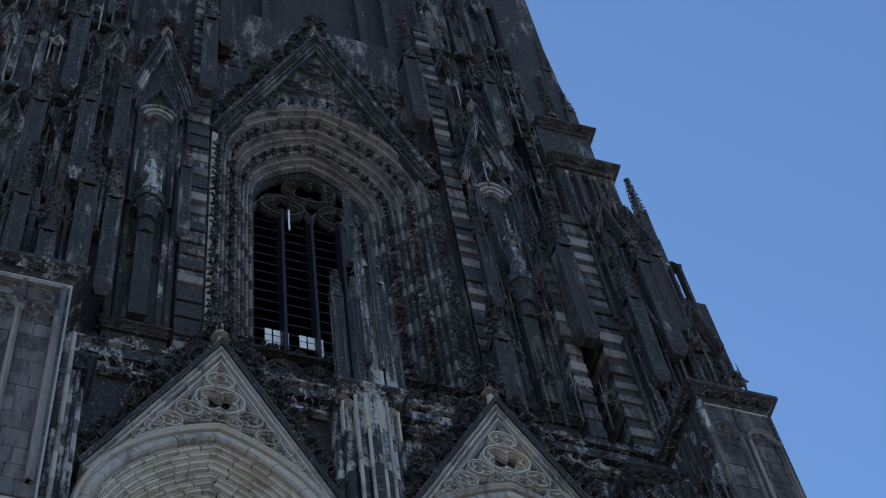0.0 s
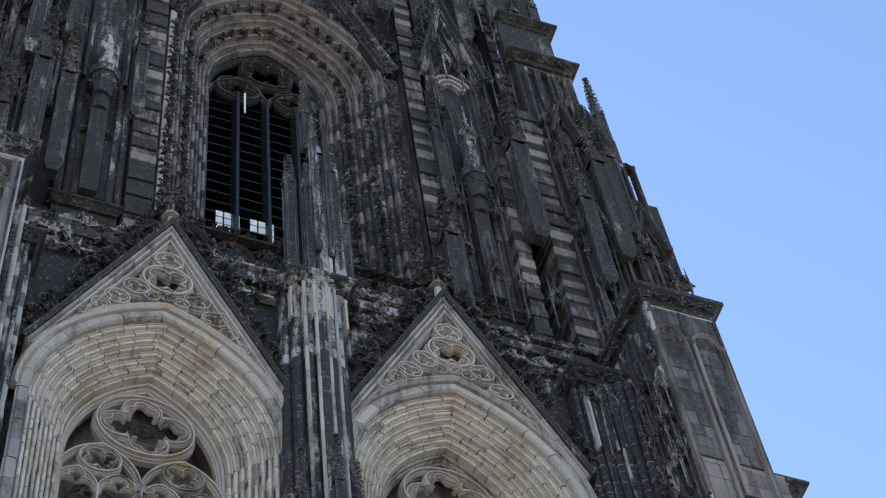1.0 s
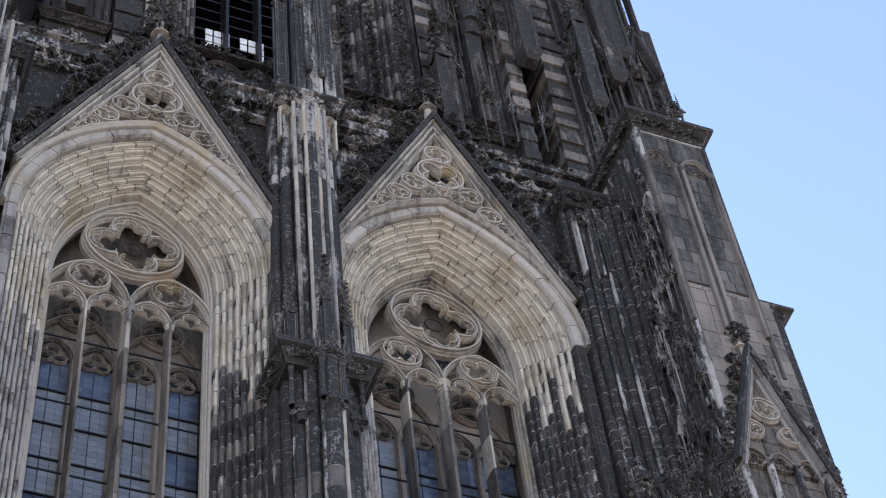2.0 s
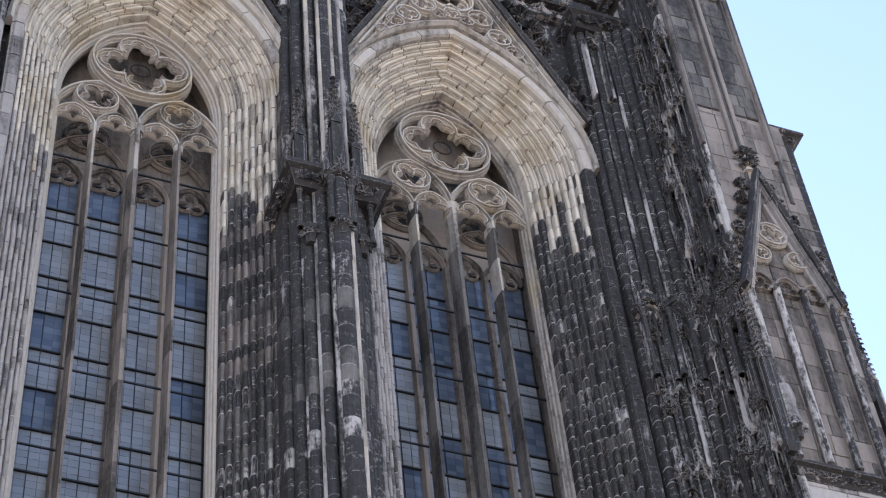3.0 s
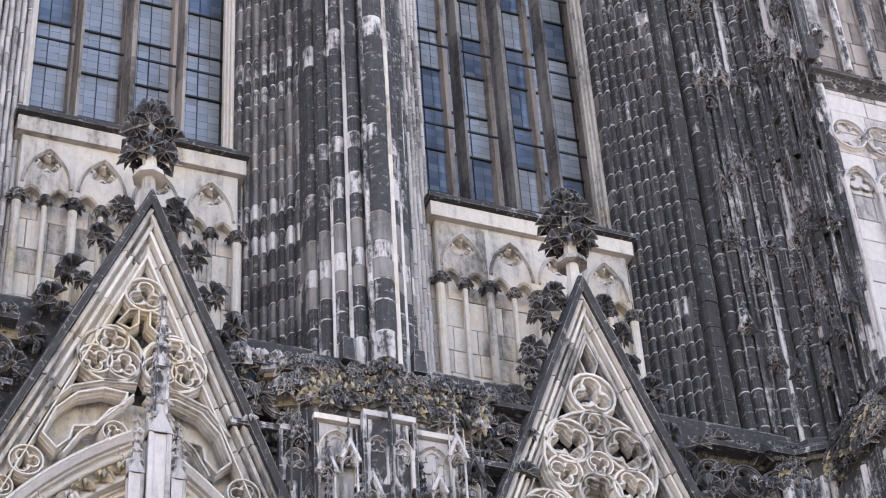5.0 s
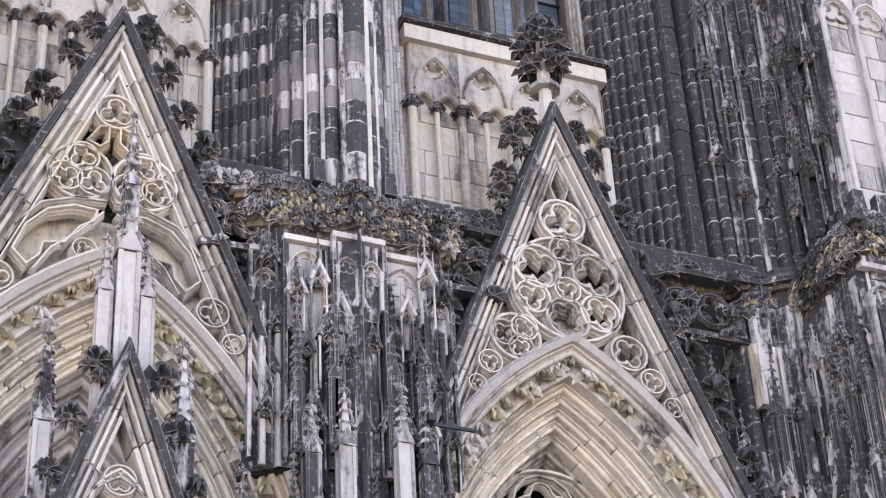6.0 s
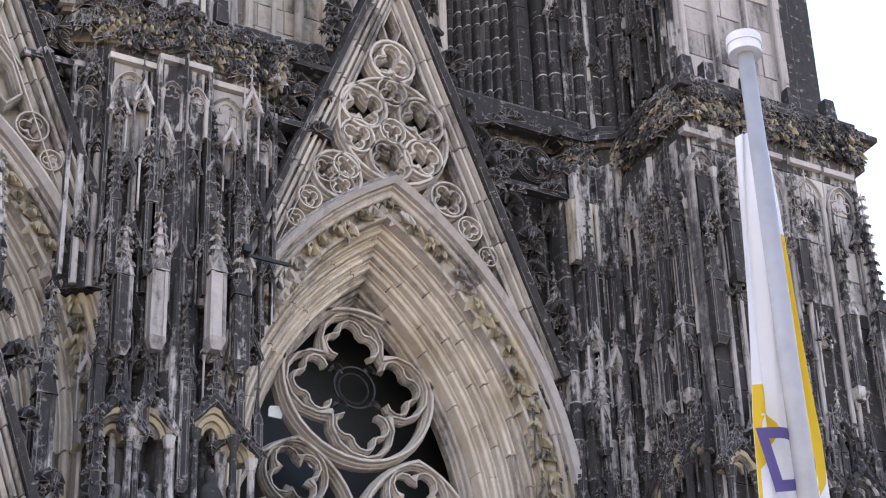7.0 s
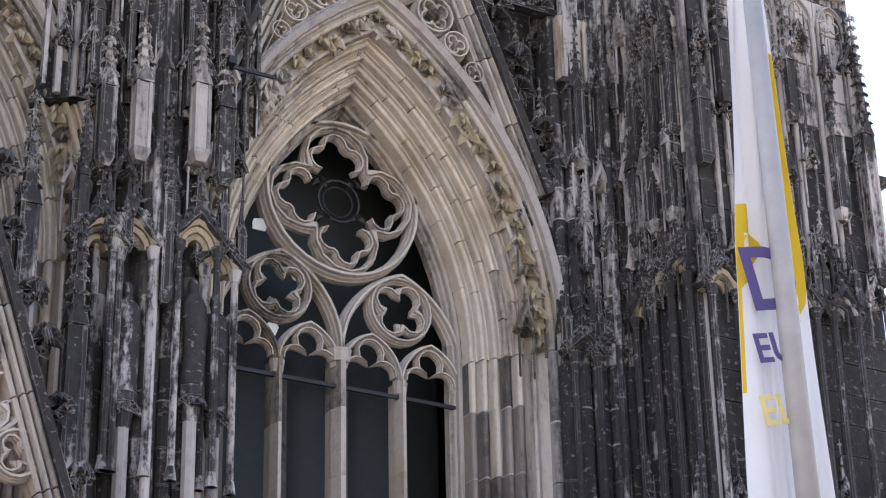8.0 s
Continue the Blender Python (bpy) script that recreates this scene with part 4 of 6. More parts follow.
for x, y, z0, w_, sh, sp in ((21.2, 26.0, 48.5, 0.7, 5.0, 3.5), (21.3, 26.3, 55.0, 0.5, 3.5, 3.2), (21.2, 26.5, 60.5, 0.42, 2.6, 2.4), (20.62, 25.8, 63.0, 0.36, 4.2, 3.2), (20.2, 25.6, 58.0, 0.5, 5.0, 3.4), (19.6, 25.5, 56.0, 0.6, 6.0, 4.0), (18.7, 25.5, 54.0, 0.5, 5.0, 3.5), (16.8, 25.6, 56.0, 0.6, 6.0, 4.0), (19.5, 26.2, 74.6, 0.4, 2.6, 2.2), (19.25, 26.4, 77.0, 0.45, 5.0, 4.0), (18.6, 26.2, 70.0, 0.5, 6.0, 4.5), (16.2, 26.2, 72.0, 0.6, 6.0, 5.0),
                         (12.9, 26.0, 72.0, 0.7, 6.0, 5.0), (2.2, 25.6, 52.0, 0.5, 6.0, 4.0), (1.4, 25.4, 50.0, 0.6, 8.0, 4.0), (0.5, 25.2, 49.0, 0.5, 5.0, 3.5), (-0.4, 25.2, 49.0, 0.5, 7.0, 4.0), (1.0, 26.0, 60.0, 0.6, 6.0, 4.0), (2.1, 26.0, 62.0, 0.5, 6.0, 4.0), (-0.6, 26.0, 58.0, 0.6, 7.0, 4.0), (4.9, 26.0, 70.0, 0.6, 7.0, 5.0), (0.2, 26.4, 68.0, 0.6, 7.0, 4.0), (5.6, 26.4, 76.0, 0.6, 7.0, 5.0)):
    pinnacle(x, y, z0, w_, sh, sp, smoky if rng.random() < 0.7 else crusted)
lw_ = Mesh()
box(lw_, -4.0, 2.5, 26.8, 36.0, 48.0, 100.0)
part("wall", lw_, smoky, tower)
for x in (-0.4, 0.4, 1.3):
    niche(x, 25.4, 50.0, 55.5, 0.32, crusted, crusted, 1.4)
# dense blind tracery, canopies and pinnacles on the flanks of the belfry
for x, y, tiers in ((-3.2, 26.7, 3), (-2.3, 26.7, 3), (-1.4, 26.7, 3), (-0.2, 26.7, 3), (0.7, 26.7, 3), (1.6, 26.7, 3), (5.5, 27.35, 1), (14.75, 27.0, 2), (16.0, 27.0, 2), (16.9, 27.0, 2)):
    for k in range(tiers):
        z0 = 58.5 + k * 8.6 + rng.uniform(-0.8, 0.8) + (16.5 if tiers < 3 else 0.0)
        mt = (crusted, grimy, streaked)[rng.randrange(3)]
        ob_ = part("blind_panel", lancet(Mesh(), x, y - 0.12, z0, z0 + 4.6, 0.32, 0.10, 0.2), mt, tower)
        part("blind_panel", box(Mesh(), x - 0.26, x + 0.26, y - 0.05, y + 0.05, z0, z0 + 4.6), grimy, ob_)
        part("string_course", box(Mesh(), x - 0.5, x + 0.5, y - 0.3, y + 0.02, z0 - 0.35, z0 - 0.1, 0.06), crusted, ob_)
        gable(x, y - 0.3, z0 + 4.9, z0 + 7.0, 0.46, mt, smoky, 4, 0.14, 0.6, 0.25, 0.4)
        pinnacle(x + 0.46, y - 0.3, z0 + 0.8, 0.24, 4.4, 2.2, (smoky, crusted, grimy)[rng.randrange(3)])
# little gables and shafts on the turret of the outline
for x, y, z0 in ((18.9, 25.75, 57.0), (19.9, 25.75, 57.0), (20.8, 25.75, 57.2), (18.9, 25.75, 64.0), (19.9, 25.75, 64.0), (20.4, 26.15, 63.0)):
    gable(x, y - 0.2, z0, z0 + 2.4, 0.5, grimy, smoky, 4, 0.14, 0.6, 0.25, 0.4)
pinnacle(21.4, 26.6, 57.0, 0.42, 3.6, 2.8, smoky)
# slender tabernacles all over the belfry's flanks and its turret
for x0, x1, y, z0, z1 in ((-3.4, 2.4, 26.5, 50.0, 84.0), (14.4, 18.3, 26.2, 52.0, 82.0), (18.2, 19.9, 25.7, 49.5, 67.0), (20.3, 21.5, 25.7, 49.5, 57.5)):
    z = z0
    while z < z1:
        x = x0 + rng.uniform(0.1, 0.4)
        while x < x1:
            canopy(x, y - rng.uniform(0.0, 0.25), z + rng.uniform(-1.2, 1.2), rng.uniform(0.17, 0.27), rng.uniform(3.4, 5.6), (smoky, crusted, grimy, streaked, grimy)[rng.randrange(5)], tower)
            x += rng.uniform(0.75, 1.15)
        z += rng.uniform(4.6, 5.6)
# upper stage
for x in (6.2, 7.4, 11.6, 12.8):
    t = Mesh()
    prism(t, square(x, 27.2, 0.3), 79.0, 98.0)
    part("shaft", t, crusted if x == 6.2 else smoky, tower)
balustrade(5.0, 8.2, 27.0, 75.6, 77.0, smoky, 4)
balustrade(11.2, 14.2, 27.0, 75.6, 77.0, smoky, 4)

# ---- flagpole and banner on the square ----
PXF, PYF = 7.51, 9.0
m = Mesh()
for z0, z1, r0, r1 in ((0.0, 4.0, 0.080, 0.077), (4.0, 9.9, 0.077, 0.056)):
    prism(m, ring(PXF, PYF, r0, 24), z0, z1, r1 / r0, (PXF, PYF), True)
m.v = [(x + (10.0 - z) * 0.016, y, z) for x, y, z in m.v]
painted = plain("painted_pole", (0.36, 0.35, 0.345), 0.45)
pole = tagged(part("flagpole", m, painted), "tall grey painted metal flagpole standing on the square", "flagpole")
m = Mesh()
prism(m, ring(PXF, PYF, 0.115, 24), 9.86, 9.93)
prism(m, ring(PXF, PYF, 0.125, 24), 9.93, 10.0, 0.96)
part("cap", m, plain("pole_cap", (0.62, 0.62, 0.63), 0.4), pole)
m = Mesh()
prism(m, ring(PXF, PYF, 0.14, 16), 0.0, 0.25, 0.75)
m.v = [(x + 0.16, y, z) for x, y, z in m.v]
part("base", m, painted, pole)


def cloth(name, colour):
    mat, nt, bsdf = shader(name)
    n = noise_tex(nt, 40.0, (1, 1, 1), 3, 0.5)
    nt.links.new(blend(nt, n, tuple(c * 0.92 for c in colour), colour), bsdf.inputs["Base Color"])
    bsdf.inputs["Roughness"].default_value = 0.8
    tr = nt.nodes.new("ShaderNodeBsdfTranslucent")
    tr.inputs[0].default_value = (*colour, 1)
    mix = nt.nodes.new("ShaderNodeMixShader")
    mix.inputs[0].default_value = 0.55
    nt.links.new(bsdf.outputs[0], mix.inputs[1])
    nt.links.new(tr.outputs[0], mix.inputs[2])
    nt.links.new(mix.outputs[0], nt.nodes["Material Output"].inputs[0])
    return mat


fabric_white, fabric_yellow, fabric_violet = cloth("white_cloth", (0.90, 0.89, 0.90)), cloth("yellow_cloth", (0.86, 0.60, 0.06)), cloth("violet_cloth", (0.20, 0.16, 0.38))
fabric_pale = cloth("pale_yellow_cloth", (0.90, 0.80, 0.42))


def banner_x(u, z):
    """Half width of the hanging cloth: narrow at its head, wider below."""
    return 0.05 + u * ((0.26 if u < 0 else 0.30) * (0.25 + 0.75 * min(1.0, (9.3 - z) / 2.2)))


def banner_y(u, z):
    return PYF + 0.13 + 0.05 * math.sin(5 * u + z * 1.3) + 0.03 * math.sin(11 * u)


def banner_patch(u0, u1, z0, z1, lift, nu=10, nz=24, edge=None):
    m = Mesh()
    vs = []
    for j in range(nz + 1):
        for i in range(nu + 1):
            z = z0 + (z1 - z0) * j / nz
            a, b = (u0, u1) if edge is None else edge(z)
            u = a + (b - a) * i / nu
            vs.append((PXF + banner_x(u, z), banner_y(u, z) - lift, z))
    m.add(vs, [(j * (nu + 1) + i, j * (nu + 1) + i + 1, (j + 1) * (nu + 1) + i + 1, (j + 1) * (nu + 1) + i) for j in range(nz) for i in range(nu)], True)
    return m


flag = tagged(part("banner", banner_patch(-1.0, 1.0, 3.4, 9.3, 0.0, 24, 60), fabric_white), "long white banner with yellow and violet print, slack beside its pole", "banner")
part("yellow_print", banner_patch(0, 0, 6.6, 8.9, 0.004, 6, 24, lambda z: (0.22, 0.22 + 0.77 * min(1.0, 2.2 * math.sin(math.pi * (8.9 - z) / 2.45)))), fabric_yellow, flag)
part("yellow_print", banner_patch(0, 0, 6.1, 7.35, 0.004, 6, 24, lambda z: (-1.0, -1.0 + 0.9 * max(0.02, 1 - abs(z - 7.1) / 0.35) ** 0.8 if z > 6.8 else -0.94)), fabric_yellow, flag)
for txt, z, size, mt, u in (("D", 6.60, 0.58, fabric_violet, -0.95), ("EU", 6.25, 0.26, fabric_violet, -0.92), ("EL", 5.85, 0.26, fabric_pale, -0.92)):
    cu = bpy.data.curves.new("lettering", "FONT")
    cu.body, cu.size, cu.extrude, cu.offset = txt, size, 0.002, 0.018 * size
    cu.materials.append(mt)
    ob = new("lettering", cu)
    ob.matrix_basis = pose(PXF + banner_x(u, z), banner_y(-0.6, z) - 0.06, z, 90, -14, 0)
    ob.parent = flag
glint_glass = plain("glint_glass", (0.62, 0.64, 0.64), 0.3)
# ---- core ----
for cx, x0, x1 in ((AX, 1.2, PX), (BX, PX, 18.0)):
    part("wall", wall_arch(x0, x1, 22.0, 49.0, arch(cx, 41.2, 3.25, 1.99, 22.0, 12), YW + 0.32, YW + 0.7), crusted, tower)
    part("wall", wall_arch(x0, min(x1, 17.5), 0.0, 22.0, arch(cx, 13.9, 3.15, 3.25, 0.0, 12), Y1 + 0.32, Y1 + 0.7), crusted, tower)
part("ledge", box(Mesh(), 1.2, 17.9, 25.3, 28.0, 22.0, 22.08), crusted, tower)
# Block behind the windows; near-black colour stands in for the unlit inside.
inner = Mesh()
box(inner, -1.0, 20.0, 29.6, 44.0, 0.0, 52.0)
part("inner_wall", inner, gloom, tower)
inner = Mesh()
box(inner, 1.5, 17.5, 25.7, 29.6, 49.0, 49.4)
part("gallery_floor", inner, crusted, tower)

# ---- second storey: two tall windows under gables ----
SILL, HEAD2, SPRING2, C2 = 27.3, 40.0, 41.2, 1.99
for cx in (AX, BX):
    right = (sooty, sooty, crusted) if cx == BX else (dull, dull, streaked, sooty, umber)
    jambs_and_arch(cx, 22.0, SPRING2, C2, 1.95, 2.95, YG - 0.1, YW + 0.14, 8, creamy, greyed, right, 39.2 if cx == BX else 37.4, 0.40, 0.55, 0.034, 0.016)
    outer = part("arch_order", sweep(Mesh(), arch(cx, SPRING2, 2.97, C2, 22.0), [(0, YW + 0.5), (0, YW + 0.1), (0.27, YW + 0.1), (0.27, YW + 0.5)]), gloom, tower)
    flat = [(0, YW + 0.45), (0, YW + 0.02), (0.04, YW - 0.05), (0.22, YW - 0.06), (0.27, YW - 0.02), (0.30, YW - 0.02), (0.30, YW + 0.45)]
    stones(arch(cx, SPRING2, 2.95, C2, n=12), flat, 0.95, rng, pale, outer, name="voussoir")
    for sgn, mt in ((-1, greyed), (1, sooty if cx == BX else dull)):
        foot = [(cx + sgn * 2.95, 22.0), (cx + sgn * 2.95, SPRING2)]
        stones(foot if sgn < 0 else foot[::-1], flat, 0.6, rng, mt, outer, name="jamb_stone")
    w = four_lights(cx, SILL, SPRING2, 1.95, C2, YG, (42.75, 1.18, 4, 0.15), HEAD2, pale, dull if cx == BX else umber)
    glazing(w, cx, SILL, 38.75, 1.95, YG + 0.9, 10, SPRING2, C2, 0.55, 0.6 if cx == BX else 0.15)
    ob = gable(cx, YW - 0.15, 43.0, 50.3, 3.26, pale, umber, 12, 0.34, 1.5, fin=0.9, over=arch(cx, SPRING2, 3.2, C2, None, 12))
    yt = YW - 0.10
    cells = [(cx, 48.40, 0.32, 3, math.pi / 2), (cx, 47.42, 0.58, 4, math.pi / 4), (cx, 46.60, 0.17, 3, -math.pi / 2)]
    for sgn in (-1, 1):
        cells += [(cx + sgn * x, z, r, n, math.pi / 2 - sgn * tr) for x, z, r, n, tr in ((0.78, 46.72, 0.28, 3, 0.5), (0.38, 46.42, 0.14, 3, 0.2), (1.24, 46.02, 0.26, 3, 0.8), (1.62, 45.50, 0.18, 3, 0.9), (1.98, 44.95, 0.12, 3, 0.9))]
    fill_circles(ob, yt - 0.06, pale, [(x, z, r + 0.06, n, tr) for x, z, r, n, tr in cells], 0.3)
    part("tracery_bar", sweep(Mesh(), gable_field(cx, 49.5, 0.446, arch(cx, SPRING2, 3.42, C2, None, 26)), rib(0.16, yt - 0.05, 0.3), True), pale, ob)
    # hood mould in dark stone over the arch
    hm = Mesh()
    sweep(hm, arch(cx, SPRING2, 3.25, C2, n=14), [(0, YW + 0.1), (0, YW - 0.12), (0.07, YW - 0.2), (0.15, YW - 0.08), (0.15, YW + 0.1)])
    part("hood_mould", hm, pale, tower)
    # sill and the blind arcade below it
    s = Mesh()
    s.add([(cx - 2.1, 26.2, 26.92), (cx + 2.1, 26.2, 26.92), (cx + 2.1, 26.2, 27.02), (cx - 2.1, 26.2, 27.02), (cx - 2.1, 27.3, 27.30), (cx + 2.1, 27.3, 27.30), (cx + 2.1, 27.3, 26.8), (cx - 2.1, 27.3, 26.8)],
          [(0, 1, 2, 3), (3, 2, 5, 4), (4, 5, 6, 7), (7, 6, 1, 0), (0, 3, 4, 7), (1, 6, 5, 2)])
    part("window_sill", s, crusted, tower)
    b = Mesh()
    box(b, cx - 2.3, cx + 2.3, 26.62, 27.4, 22.0, 26.85)
    arcade = part("blind_arcade", b, pale, tower)
    ashlar(arcade, cx - 2.0, cx + 2.0, 22.2, 25.2, 26.62, 0.55, 0.46, pale, d=0.03)
    t = Mesh()
    box(t, cx - 2.05, cx + 2.05, 26.30, 26.7, 26.55, 26.88)
    part("string_course", t, pale, arcade)
    for k in range(4):
        x = cx - 1.44 + 0.96 * k
        head = [(x - 0.478, 25.12), (x - 0.45, 25.12)] + arch(x - 0.24, 25.20, 0.19, 0.07, None, 5) + [(x - 0.03, 25.12), (x + 0.03, 25.12)] + arch(x + 0.24, 25.20, 0.19, 0.07, None, 5) + [(x + 0.45, 25.12), (x + 0.478, 25.12), (x + 0.478, 26.54), (x - 0.478, 26.54)]
        part("blind_arch", plate(head, [circle(x, 26.02, 0.25, 20)], 26.42, 0.22, 0.03), pale, arcade)
        t = Mesh()
        sweep(t, foil(x, 26.02, 0.25, 4, math.pi / 4), rib(0.06, 26.44, 0.16), True)
        part("blind_quatrefoil", t, pale, arcade)
        part("hood_mould", sweep(Mesh(), arch(x, 25.46, 0.42, 0.62, None, 7), rib(0.07, 26.36, 0.1)), pale, arcade)
        for dx, thick in ((-0.48, 1.0), (0.0, 0.6)) + (((0.48, 1.0),) if k == 3 else ()):
            c = Mesh()
            prism(c, ring(x + dx, 26.42, 0.085 * thick, 10), 22.2, 25.15)
            part("colonnette", c, pale, arcade)
            c = Mesh()
            prism(c, ring(x + dx, 26.40, 0.09 * thick, 10), 24.98, 25.20, 1.5)
            for a in range(7):
                lump_at(c, x + dx + 0.10 * thick * math.cos(a), 26.40 + 0.10 * thick * math.sin(a), 25.08, 0.35 + 0.2 * thick)
            part("leaf_capital", c, crusted, arcade)

# ---- portal storey ----
S1, C1 = 13.9, 3.25
for cx in (AX, BX):
    jambs_and_arch(cx, 0.0, S1, C1, 2.1, 2.72, Y1G - 0.1, Y1 + 0.35, 5, creamy, greyed, umber, S1 - 1.0, 0.9, 1.0, 0.022, 0.009)
    jambs_and_arch(cx, 0.0, S1, C1, 2.98, 3.15, Y1 + 0.1, Y1 - 0.05, 1, pale, pale, greyed, None, 0.9, 1.3, 0.012, 0.004)
    hollow = Mesh()
    sweep(hollow, arch(cx, S1, 2.72, C1, 0.0, 14), [(0.0, Y1 + 0.6), (0.0, Y1 + 0.14), (0.04, Y1 + 0.12), (0.14, Y1 + 0.20), (0.26, Y1 + 0.10), (0.26, Y1 + 0.6)])
    band = part("hollow_moulding", hollow, pale, tower)
    path = arch(cx, S1, 2.85, C1, None, 40)
    dist, last = 0.0, path[0]
    for p in path:
        dist += math.dist(p, last)
        last = p
        if dist > 0.25:
            dist = 0.0
            lf = Mesh()
            for q in range(2):
                lump_at(lf, p[0] + rng.uniform(-0.07, 0.07), Y1 + 0.14, p[1] + rng.uniform(-0.07, 0.07), 0.95)
            part("carved_leaf", lf, ochre if rng.random() < 0.75 else pale, band)
    hm = Mesh()
    sweep(hm, arch(cx, S1, 3.15, C1, n=14), [(0, Y1 + 0.1), (0, Y1 - 0.14), (0.08, Y1 - 0.22), (0.14, Y1 - 0.10), (0.14, Y1 + 0.1)])
    part("hood_mould", hm, greyed, tower)
# inner orders and tympanum of the portal
jambs_and_arch(AX, 0.0, S1, C1, 1.3, 2.1, Y1G + 0.7, Y1G - 0.1, 4, greyed, greyed, greyed, None, 0.9, 1.1, 0.012, 0.004)
ty = part("tympanum", box(Mesh(), AX - 2.0, AX + 2.0, Y1G + 0.75, Y1G + 0.9, 0.0, 18.3), dull, tower)
fill_circles(ty, Y1G + 0.55, greyed, [(AX, 15.7, 0.75, 4, 0.3), (AX - 0.68, 14.2, 0.55, 3, 1.57), (AX + 0.68, 14.2, 0.55, 3, 1.57)])
w = four_lights(BX, 2.0, S1, 2.1, C1, Y1G, (16.42, 1.32, 4, 0.12), 13.55, pale, pale)
back = Mesh()
box(back, BX - 2.3, BX + 2.3, 27.3, 27.4, 14.2, 18.4)
part("glass_wall", back, dark_glass, w)
part("glass_wall", box(Mesh(), BX - 2.3, BX + 2.3, 27.3, 27.4, 0.0, 14.2), dark_glass, w)
for k in (-1.5, -0.5, 0.5, 1.5):
    t = Mesh()
    prism(t, [(BX + k * 1.05 - 0.09, 27.28), (BX + k * 1.05 - 0.05, 27.1), (BX + k * 1.05 + 0.05, 27.1), (BX + k * 1.05 + 0.09, 27.28)], 0.0, 13.6)
    part("inner_mullion", t, dull, w)
bar = Mesh()
box(bar, BX - 2.1, BX + 2.1, Y1G + 0.1, Y1G + 0.15, 13.20, 13.26)
part("saddle_bar", bar, iron, w)
ring_bar = Mesh()
sweep(ring_bar, circle(BX, 16.42, 0.36, 20), [(-0.015, Y1G + 0.2), (-0.015, Y1G + 0.17), (0.015, Y1G + 0.17), (0.015, Y1G + 0.2)], True)
for a in range(4):
    q = 0.12 + a * math.pi / 2 + math.pi / 4
    lump_at(ring_bar, BX + 0.42 * math.cos(q), Y1G + 0.18, 16.42 + 0.42 * math.sin(q), 0.55)
part("iron_ring", ring_bar, iron, w)
# Glass fragments in the tracery, their reflections painted as a pale colour.
for x, z, sx, sz in ((12.50, 15.02, 0.16, 0.18), (12.33, 15.22, 0.11, 0.13), (11.84, 15.76, 0.20, 0.14), (12.08, 14.06, 0.12, 0.16)):
    vs = [(x + sx * math.cos(a) * rng.uniform(0.6, 1.0), Y1G + 0.26, z + sz * math.sin(a) * rng.uniform(0.6, 1.0)) for a in (0.2, 1.1, 2.2, 3.0, 4.0, 5.2)]
    sh = Mesh()
    sh.add(vs + [(p[0], p[1] + 0.02, p[2]) for p in vs], [(5, 4, 3, 2, 1, 0), (6, 7, 8, 9, 10, 11)] + [(i, (i + 1) % 6, 6 + (i + 1) % 6, 6 + i) for i in range(6)])
    part("pale_pane", sh, glint_glass, w)

gb = gable(BX, Y1 - 0.15, 16.5, 23.95, 2.92, pale, creamy, 12, 0.31, 1.2, fin=0.95, over=arch(BX, S1, 3.1, C1, None, 24), panel_top=20.15)
yt = Y1 - 0.08
part("tracery_bar", sweep(Mesh(), gable_field(BX, 23.05, 0.392, arch(BX, S1, 3.30, C1, None, 30)), rib(0.14, yt - 0.05, 0.3), True), pale, gb)
part("tracery_bar", sweep(Mesh(), [(BX, 22.92), (BX - 0.17, 22.48), (BX - 0.07, 22.20), (BX + 0.07, 22.20), (BX + 0.17, 22.48)], rib(0.09, yt - 0.04, 0.26), True), pale, gb)
rings = [(BX, 20.42, 1.0, 0, 0)]
for x, z, r, n, tr in ((0.0, 21.80, 0.36, 3, 1.57), (-0.54, 20.76, 0.37, 4, 0.5), (-0.02, 21.17, 0.22, 3, 1.57), (0.52, 20.78, 0.37, 4, 0.3), (-0.66, 20.14, 0.25, 3, 0.6), (-0.06, 19.84, 0.33, 6, 0.2), (0.54, 20.04, 0.30, 4, 0.4), (-0.02, 20.40, 0.18, 3, -1.57),
                       (-1.22, 19.34, 0.18, 4, 0.7), (-0.86, 19.50, 0.18, 4, 0.7), (-0.94, 19.10, 0.17, 4, 0.7), (-1.50, 18.74, 0.15, 3, 0.6), (0.98, 19.36, 0.27, 4, 0.6), (1.36, 18.90, 0.17, 3, 2.2), (1.68, 18.46, 0.12, 3, 2.2), (-1.74, 18.30, 0.10, 3, 0.6)):
    rings.append((BX + x, z, r + 0.05, n, tr))
rings.append((BX - 1.02, 19.30, 0.42, 0, 0))
fill_circles(gb, yt - 0.06, pale, rings, 0.3)

